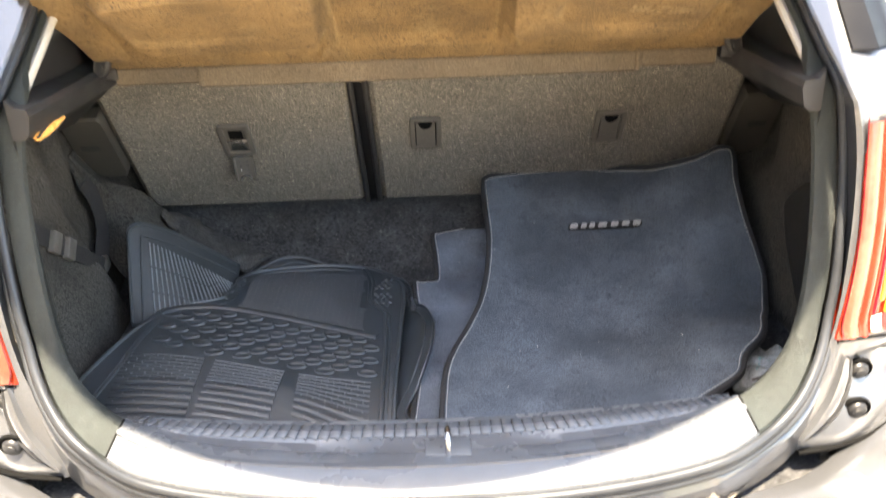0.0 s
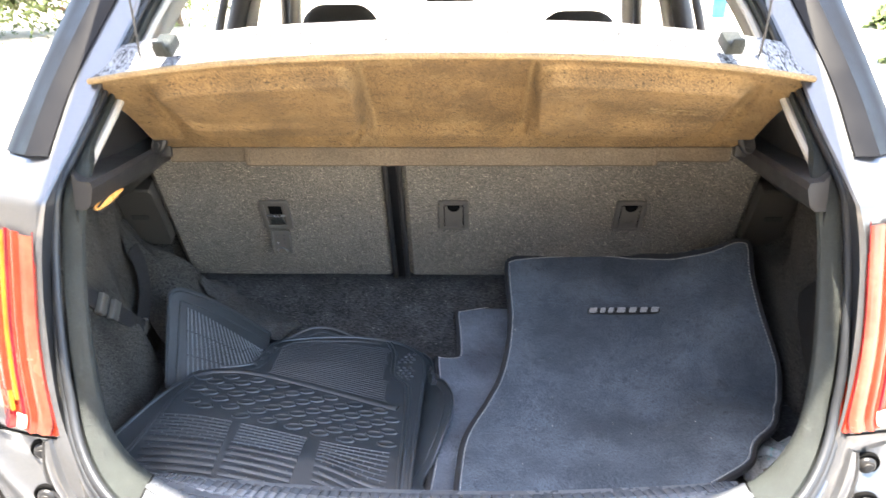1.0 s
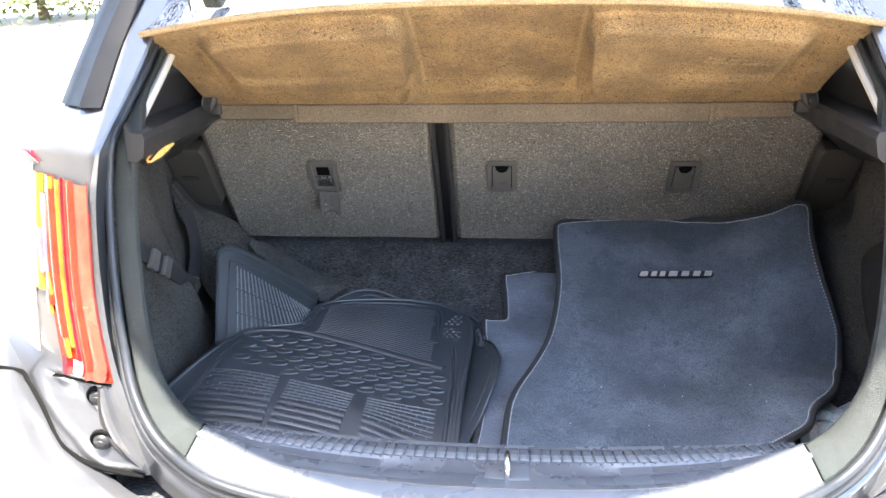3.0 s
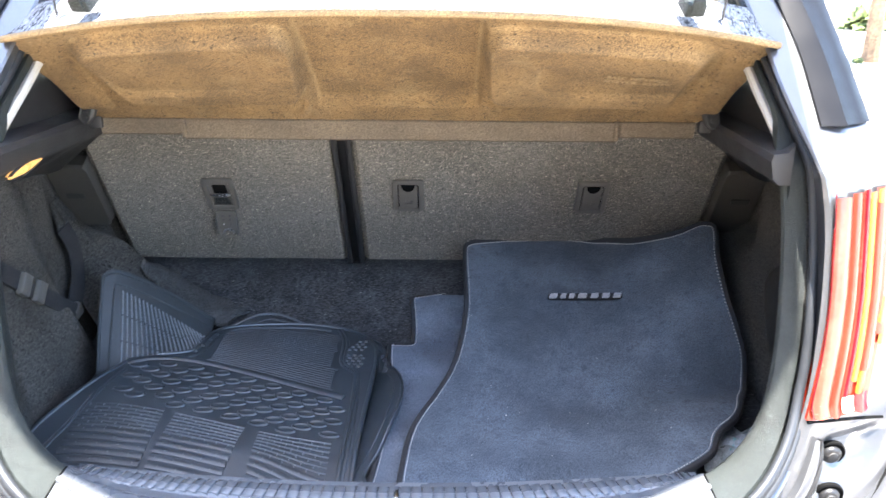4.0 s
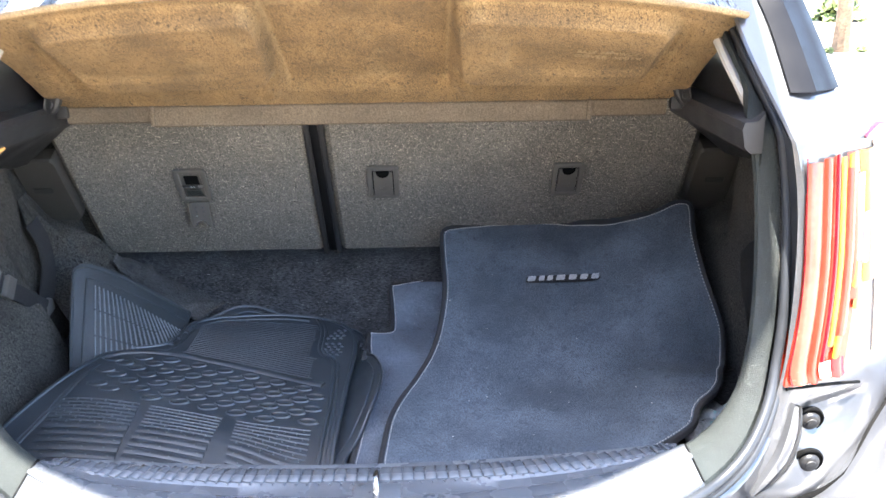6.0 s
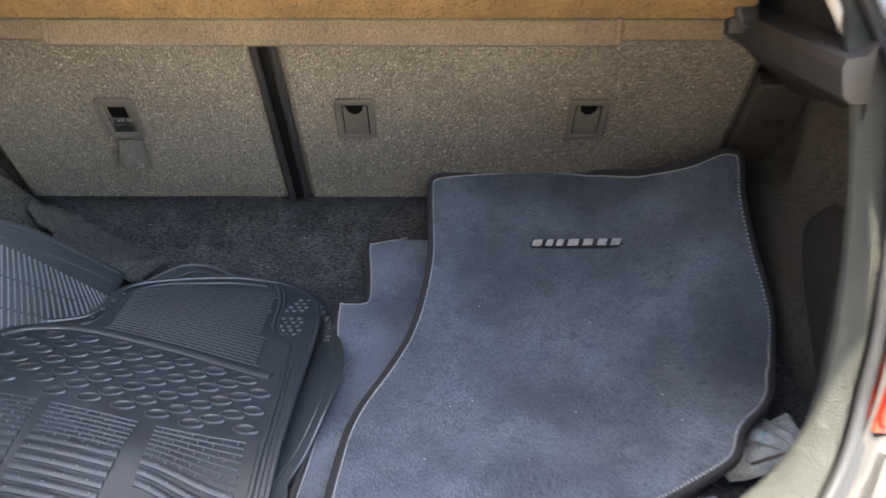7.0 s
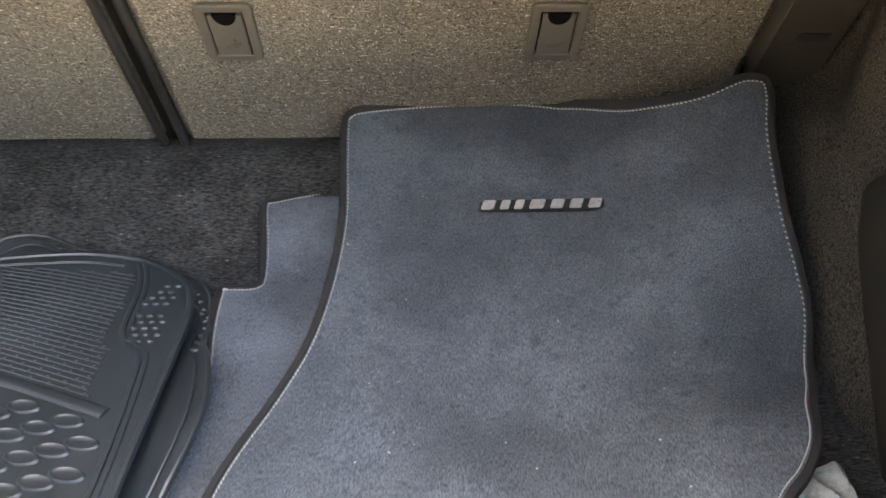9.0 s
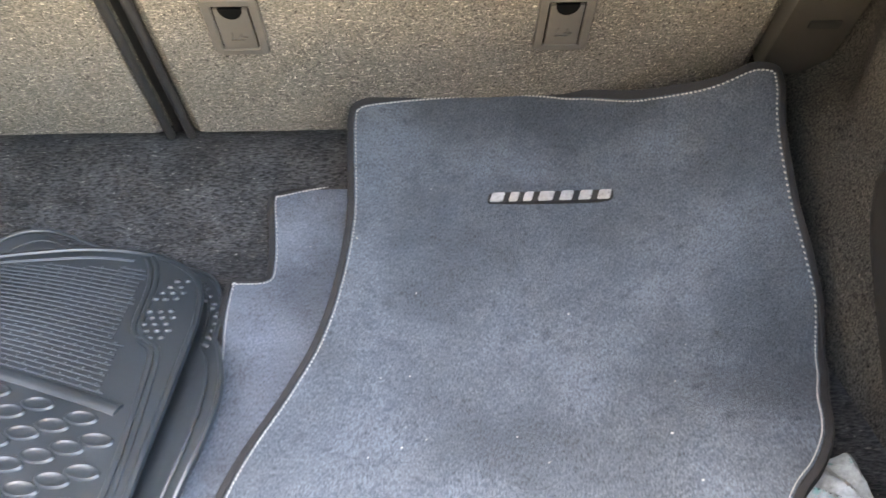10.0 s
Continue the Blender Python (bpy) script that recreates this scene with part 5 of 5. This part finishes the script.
B_LINE = [(-0.030, 0.785), (-0.027, 0.90), (-0.021, 1.02), (-0.021, 1.09), (-0.029, 1.15), (-0.033, 1.19), (-0.034, 1.232), (-0.026, 1.239), (0.003, 1.240), (0.009, 1.248),
          (0.008, 1.29), (0.003, 1.335), (0.006, 1.350), (0.02, 1.356), (0.10, 1.372), (0.25, 1.365), (0.42, 1.30), (0.45, 1.10), (0.44, 0.90), (0.38, 0.815), (0.20, 0.775), (0.02, 0.768)]
mat_a = carpet_mat("carpet_mat", A_LINE, top_z, "charcoal carpet car mat with bound edge and silver badge")
carpet_mat("carpet_mat", B_LINE, low_mat_z, "blue-grey carpet car mat half hidden under another mat", "pile_skylit")
bm = bmesh.new()
tube(bm, [Vector((0.281 + 0.031 * math.cos(2 * math.pi * k / 40), 0.953 + 0.031 * math.sin(2 * math.pi * k / 40), top_z(0.281 + 0.031 * math.cos(2 * math.pi * k / 40), 0.953 + 0.031 * math.sin(2 * math.pi * k / 40)) - 0.0008)) for k in range(40)], 0.0016, 8, closed=True)
part("pressed_ring", bm, "pile", mat_a, "faint round mark pressed into the pile")
# badge of slanted silver bars on a black plate
bm = bmesh.new()
ba, bb = Vector((0.268, 1.2560, top_z(0.27, 1.256))), Vector((0.405, 1.2460, top_z(0.40, 1.246)))
bx = (bb - ba).normalized()
slope = Vector((0, 1, (top_z(0.33, 1.27) - top_z(0.33, 1.24)) / 0.03)).normalized()
by = (slope - bx * slope.dot(bx)).normalized()
bn = bx.cross(by)
mb = Matrix.Identity(4)
for k, ax in enumerate((bx, by, bn)):
    mb.col[k][0:3] = ax
mb.col[3][0:3] = (ba + bb) / 2 + bn * 0.001
BL, BH = (bb - ba).length, 0.0150
slab(bm, mb, [(x + 0.18 * y, y) for x, y in rounded(BL + 0.001, BH - 0.002, 0.004)], -0.004, 0.0020, 0.0008)
plate = part("badge", bm, "binding", mat_a, "silver badge on a black plate")
for x0, x1 in ((0.0, 0.148), (0.158, 0.262), (0.272, 0.376), (0.386, 0.548), (0.558, 0.700), (0.710, 0.850), (0.860, 1.0)):
    bm = bmesh.new()
    w = (x1 - x0) * BL - 0.001
    mm = mb @ Matrix.Translation((((x0 + x1) / 2 - 0.5) * BL, 0, 0))
    slab(bm, mm, [(x + 0.32 * y, y) for x, y in rounded(w * 0.74, BH - 0.003, 0.0022, 4)], 0.0015, 0.0040, 0.0007)
    part("badge_bar", bm, "chrome", plate)

# ---- rubber mats ----
def rub_z(x, y):
    return 0.680 + 0.035 * step(-0.12, -0.5, x) * step(0.85, 1.05, y) - 0.022 * step(0.905, 0.785, y) + 0.0012 * noise.noise(Vector((x * 8, y * 8, 9.0)))


R1 = [(-0.540, 0.875), (-0.548, 0.915), (-0.528, 0.962), (-0.485, 1.040), (-0.452, 1.100), (-0.380, 1.132), (-0.364, 1.170), (-0.356, 1.214), (-0.325, 1.246), (-0.26, 1.272),
      (-0.19, 1.285), (-0.125, 1.276), (-0.078, 1.246), (-0.054, 1.210), (-0.046, 1.160), (-0.046, 1.10), (-0.050, 0.97), (-0.052, 0.86), (-0.056, 0.790), (-0.09, 0.770), (-0.28, 0.775), (-0.48, 0.825)]
r1 = empty("rubber_mat", (-0.3, 1.0, FLOOR))
line = smooth_line([(x, y, 0) for x, y in R1], 6, True)
base = part("rubber_sheet", sheet(line, rub_z, 0.005), "rubber", r1)


def bead(name, pts, r, parent, up=0.0, closed=False, flat=0.7, sides=8):
    """A raised bead of rubber along a line in plan."""
    bm = bmesh.new()
    tube(bm, [Vector((p[0], p[1], 0)) for p in pts], r, sides, closed=closed)
    for v in bm.verts:
        v.co.z = v.co.z * flat + rub_z(v.co.x, v.co.y) + up
    return part(name, bm, "rubber", parent)


bead("outer_lip", even(inset(line, 0.003), 0.008), 0.0034, r1, 0.0006, True, 0.8)
right_lip = [(-0.128, 1.268), (-0.118, 1.245), (-0.111, 1.212), (-0.109, 1.160), (-0.106, 1.141), (-0.098, 1.127), (-0.082, 1.112), (-0.076, 1.09), (-0.072, 1.025), (-0.070, 0.962), (-0.070, 0.88), (-0.072, 0.80)]
left_lip = [(-0.516, 0.880), (-0.504, 0.915), (-0.490, 0.955), (-0.473, 1.012), (-0.459, 1.055)]
back_lip = [(-0.448, 1.082), (-0.415, 1.100), (-0.372, 1.112), (-0.352, 1.140), (-0.344, 1.19), (-0.328, 1.222), (-0.296, 1.244), (-0.24, 1.258), (-0.19, 1.266), (-0.145, 1.262)]
for run, w in ((right_lip, 0.0032), (left_lip, 0.0030), (back_lip, 0.0012)):
    mid = smooth_line([(x, y, 0) for x, y in run], 6)
    for side in (-1, 1):
        pts = []
        for i, p in enumerate(mid):
            d = (mid[min(i + 1, len(mid) - 1)] - mid[max(i - 1, 0)]).normalized()
            pts.append(p + Vector((-d.y, d.x, 0)) * side * w * 1.05)
        bead("inner_lip", pts, w, r1, 0.0004, flat=0.75)
arc = smooth_line([(-0.462, 1.076, 0), (-0.440, 1.093, 0), (-0.400, 1.103, 0), (-0.366, 1.104, 0), (-0.307, 1.097, 0), (-0.227, 1.079, 0), (-0.167, 1.060, 0), (-0.120, 1.042, 0), (-0.090, 1.029, 0)], 8)
bead("arc_ridge", arc, 0.0072, r1, 0.0002, flat=0.5, sides=12)


def arc_y(x):
    for p, q in zip(arc, arc[1:]):
        if p.x <= x <= q.x:
            return p.y + (q.y - p.y) * (x - p.x) / (q.x - p.x)
    return arc[0].y if x < arc[0].x else arc[-1].y


# ribbed heel pad behind the ridge
def pad_y(x, off):
    return arc_y(x) + off * (1 + 0.8 * (x + 0.22))


bm = bmesh.new()
bmesh.ops.create_icosphere(bm, subdivisions=1, radius=1.0)
stud = mesh_of("stud", bm, "rubber_glint")
bm = bmesh.new()
bmesh.ops.create_icosphere(bm, subdivisions=2, radius=1.0)
dimple = mesh_of("pad_dimple", bm, "rubber")
pad_dots = bmesh.new()
for i in range(28):
    off = 0.012 + 0.0066 * i
    pts = [(x, pad_y(x, off)) for x in [-0.348 + 0.236 * k / 48 for k in range(49)]]
    pts = [(x, y) for x, y in pts if y < 1.250 - 0.5 * max(0.0, -0.27 - x) - 0.2 * max(0.0, x + 0.15) and x > -0.335 - 0.10 * max(0.0, 1.15 - y) and (x < -0.117 or y < 1.118)]
    if len(pts) > 6:
        bead("pad_rib", pts[::2], 0.0013, base, 0.0006, sides=6)
        for k in range(1 + 2 * (i % 2), len(pts) - 1, 4):
            x, y = pts[k][0], pts[k][1] + 0.0012
            dots = bmesh.ops.create_icosphere(pad_dots, subdivisions=1, radius=0.0014)["verts"]
            for v in dots:
                v.co += Vector((x, y, rub_z(x, y) + 0.0008))
tagged(part("pad_studs", pad_dots, "rubber_glint", base, "small raised studs"), kind="stuff")
# dimpled corner pads
for k in range(62):
    if k < 30:
        x, y = -0.101 + 0.0115 * (k % 3) + 0.005 * ((k // 3) % 2), 1.128 + 0.0105 * (k // 3)
        if 1.176 < y < 1.190 or y > 1.232 or x > -0.064 or x < -0.115 + 0.3 * abs(y - 1.15):
            continue
    else:
        j = k - 30
        x, y = -0.440 + 0.0125 * (j % 8) + 0.006 * ((j // 8) % 2), 1.128 + 0.022 * (j // 8) + 0.003 * (j % 4)
        if not (-0.352 + 0.30 * (y - 1.16) > x > -0.372 + 0.20 * (y - 1.16)) or y > 1.22:
            continue
    piece("pad_dimple", dimple, base, Matrix.Translation((x, y, rub_z(x, y) + 0.0008)) @ Matrix.Diagonal((0.0040, 0.0032, 0.0026, 1)))


def tread_y(x, off):
    """The curve of a tread bar, off metres in front of the first one."""
    y = 0.971 - 0.060 * step(-0.46, 0.06, x) ** 1.0 * 1.45
    return y - off * (1 + 0.35 * step(-0.21, -0.09, x))


# raised ovals between the ridge and the bars
bm = bmesh.new()
loft(bm, [[Vector((0.0150 * r * math.cos(2 * math.pi * k / 20), 0.0074 * r * math.sin(2 * math.pi * k / 20), z)) for k in range(20)] for r, z in ((1.14, -0.0006), (1.05, 0.0016), (0.97, 0.0020), (0.86, 0.0012), (0.70, 0.0003), (0.2, 0.0001))], closed_v=True)
oval = mesh_of("oval", bm, "rubber")
for row in range(7):
    for k in range(9):
        x = -0.440 + 0.0455 * k + 0.02275 * (row % 2)
        y = arc_y(x) - 0.0215 - 0.0172 * row
        if y < tread_y(x, 0) + 0.013 or x > -0.097 or x < -0.448 - 0.10 * (1.05 - y):
            continue
        piece("oval", oval, base, Matrix.Translation((x, y, rub_z(x, y) + 0.0004)) @ pose(0, 0, 0, 0, 0, -12 * step(-0.35, -0.1, x)))
def flat_bar(pts, w, h, parent):
    """A broad flat bar of rubber with eased edges along a line in plan."""
    bm = bmesh.new()
    rows = [[Vector((x, y + d, rub_z(x, y + d) + up)) for d, up in ((-w / 2, -0.001), (-w / 2 + 0.0006, h * 0.7), (-w / 2 + 0.002, h), (0, h * 1.15), (w / 2 - 0.002, h), (w / 2 - 0.0006, h * 0.7), (w / 2, -0.001))] for x, y in pts]
    vs = loft(bm, rows)
    bm.faces.new(vs[0][::-1])
    bm.faces.new(vs[-1])
    return part("tread_bar", bm, "rubber", parent)


# three blocks of bars: fine ones, then broad flats towards the front
for blk, (xa, xb, sh) in enumerate(((-0.488, -0.361, 0.10), (-0.343, -0.230, 0.10), (-0.206, -0.092, 0.0))):
    for row in range(16):
        fine = row < 7
        off = 0.0070 * row if fine else 0.0525 + 0.0132 * (row - 7)
        xs = [xa - sh * off * (1 if blk else 0.2) + (xb - xa) * k / 12 for k in range(13)]
        pts = [(x, tread_y(x, off)) for x in xs]
        if min(p[1] for p in pts) < 0.778:
            continue
        if fine:
            bead("tread_bar", pts, 0.0016, base, 0.0008, flat=0.8, sides=6)
        else:
            flat_bar(pts, 0.0110, 0.0024, base)
        for k in range(1 + row % 2, 12, 2 if fine else 3):
            x, y = pts[k][0], pts[k][1] - (0.0035 if fine else 0.0)
            piece("stud", stud, base, Matrix.Translation((x, y, rub_z(x, y) + (0.0008 if fine else 0.0026))) @ Matrix.Diagonal((0.0010, 0.0032, 0.0018, 1) if fine else (0.0013, 0.0013, 0.0010, 1)))
tagged(r1, "black ribbed rubber car mat lying over other mats", "car mat", "rubber mats")

# the mat below, shifted sideways, with a curled edge
r2 = empty("rubber_mat", (-0.2, 1.05, FLOOR))


def rub2_z(x, y):
    curl = step(-0.06, 0.0, x) * (0.020 + 0.018 * math.sin((y - 0.85) * 9.0))
    back = step(1.272, 1.318, y) * (0.016 + 0.011 * math.sin((x + 0.42) * 16.0))
    return 0.662 + max(0.0, curl) * step(0.84, 0.95, y) * (1 - step(1.10, 1.2, y)) + max(0.0, back) + 0.001 * noise.noise(Vector((x * 20, y * 20, 2)))


R2 = [(-0.44, 0.86), (-0.44, 1.10), (-0.43, 1.235), (-0.385, 1.275), (-0.33, 1.300), (-0.27, 1.322), (-0.21, 1.308), (-0.15, 1.286), (-0.085, 1.268), (-0.050, 1.246), (-0.030, 1.195), (-0.022, 1.13),
      (-0.004, 1.085), (0.008, 1.03), (0.003, 0.965), (-0.016, 0.905), (-0.036, 0.855), (-0.045, 0.815), (-0.20, 0.80)]
line2 = smooth_line([(x, y, 0) for x, y in R2], 6, True)
sheet2 = part("rubber_sheet", sheet(line2, rub2_z, 0.004), "rubber", r2)
for d, rr in ((0.002, 0.0026), (0.016, 0.0014)):
    bm = bmesh.new()
    pts = even(inset(line2, d), 0.007)
    tube(bm, [Vector((p.x, p.y, rub2_z(p.x, p.y) + 0.002)) for p in pts], rr, 8, closed=True)
    part("outer_lip" if d < 0.01 else "inner_lip", bm, "rubber", r2)
for k in range(18):
    f = k / 17
    x, y = -0.062 + 0.030 * step(0, 0.6, f) + 0.005 * (k % 2), 1.238 - 0.125 * f
    piece("pad_dimple", dimple, sheet2, Matrix.Translation((x, y, rub2_z(x, y) + 0.001)) @ Matrix.Diagonal((0.0038, 0.0032, 0.0026, 1)))
tagged(r2, "black rubber car mat with a curled edge under another", "car mat", "rubber mats")

# the mat leaning in the corner against the wheel arch
r3 = empty("rubber_mat", (-0.5, 1.15, FLOOR))
Q = {(0, 0): Vector((-0.512, 1.065, 0.700)), (0, 1): Vector((-0.527, 1.175, 0.848)), (1, 0): Vector((-0.350, 1.050, 0.672)), (1, 1): Vector((-0.368, 1.262, 0.706))}


def lean(u, v, up=0.0):
    p = (Q[0, 0] * (1 - u) + Q[1, 0] * u) * (1 - v) + (Q[0, 1] * (1 - u) + Q[1, 1] * u) * v
    p = p + Vector((0, 0, 0.006 * math.sin(math.pi * v) * (1 - u) + 0.016 * math.sin(math.pi * u ** 0.8) * v ** 2))
    return p + Vector((0.25, -0.25, 0.93)) * up


def lean_line(u0, v0, u1, v1, n=12, up=0.0015):
    return [lean(u0 + (u1 - u0) * k / n, v0 + (v1 - v0) * k / n, up) for k in range(n + 1)]


def corner(u, v):
    """Rounds the upper corner of the sheet."""
    a, b = max(0.0, (0.16 - u) / 0.16), max(0.0, (v - 0.86) / 0.14)
    if a > 0 and b > 0:
        k = max(a, b) / math.hypot(a, b)
        u, v = 0.16 - 0.16 * a * k, 0.86 + 0.14 * b * k
    return u, v


bm = bmesh.new()
grid(bm, 40, 40, lambda u, v: lean(*corner(u, v)))
solid(bm, 0.005)
sheet3 = part("rubber_sheet", bm, "rubber_old", r3)
for nm, d, r, up in (("outer_lip", 0.014, 0.0028, 0.0002), ("inner_lip", 0.125, 0.0018, 0.0002)):
    bm = bmesh.new()
    arcs = [(d, 0.02 + 0.80 * k / 14) for k in range(15)] + [(0.16 - (0.16 - d) * math.cos(radians(a)), 0.84 + (0.14 - d) * math.sin(radians(a))) for a in range(10, 91, 10)] + [(0.20 + 0.77 * k / 12, 0.98 - d) for k in range(13)]
    pts = [lean(u, v, up) for u, v in arcs]
    tube(bm, pts, r, 8)
    part(nm, bm, "rubber_old", r3)
for k in range(22):
    f = k / 21
    u0, v0 = 0.20 + 0.75 * f, 0.80 - 0.10 * f
    u1, v1 = u0 + 0.05 + 0.42 * f, 0.10 + 0.10 * f
    if u1 > 0.96:
        c = (0.96 - u0) / (u1 - u0)
        u1, v1 = 0.96, v0 + (v1 - v0) * c
    for a, b in ((0.0, 0.32), (0.345, 0.66), (0.685, 1.0)):
        bm = bmesh.new()
        tube(bm, lean_line(u0 + (u1 - u0) * a, v0 + (v1 - v0) * a, u0 + (u1 - u0) * b, v0 + (v1 - v0) * b, 4, 0.0012), 0.0015, 5)
        part("fan_rib", bm, "rubber_glint", sheet3)
tagged(r3, "black rubber car mat leaning in the boot corner", "car mat", "rubber mats")

# ---- crumpled grey sheet tucked in the corner ----
bag = empty("folded_plastic_bag", (0.53, 0.92, FLOOR))
bm = bmesh.new()


def crumple(u, v):
    """Folds that run together into one gathered corner."""
    x, y = 0.452 + 0.108 * u, 0.850 + 0.105 * v
    a = math.atan2(y - 0.882, 0.566 - x)
    r = min(1.0, math.hypot(y - 0.882, 0.566 - x) / 0.10)
    fold = abs((a * 2.1 + 0.4 * noise.noise(Vector((x * 25, y * 25, 2.0)))) % 1.0 - 0.5) * 2
    n = noise.noise(Vector((x * 60, y * 60, 1.0)))
    return Vector((x, y, 0.672 + 0.016 * fold * r ** 0.5 + 0.004 * n + 0.008 * math.sin(math.pi * u) * math.sin(math.pi * v)))


grid(bm, 44, 44, crumple)
solid(bm, 0.0015)
part("bag_sheet", bm, "bag", bag)
bm = bmesh.new()
tube(bm, [crumple(0.28 + 0.6 * k / 12, 0.20 + 0.14 * k / 12) + Vector((0, 0, 0.001)) for k in range(13)], 0.0018, 6)
part("bag_seam", bm, "red_seam", bag, "dull brown seam")
tagged(bag, "crumpled grey plastic bag tucked beside the mat", "bag")
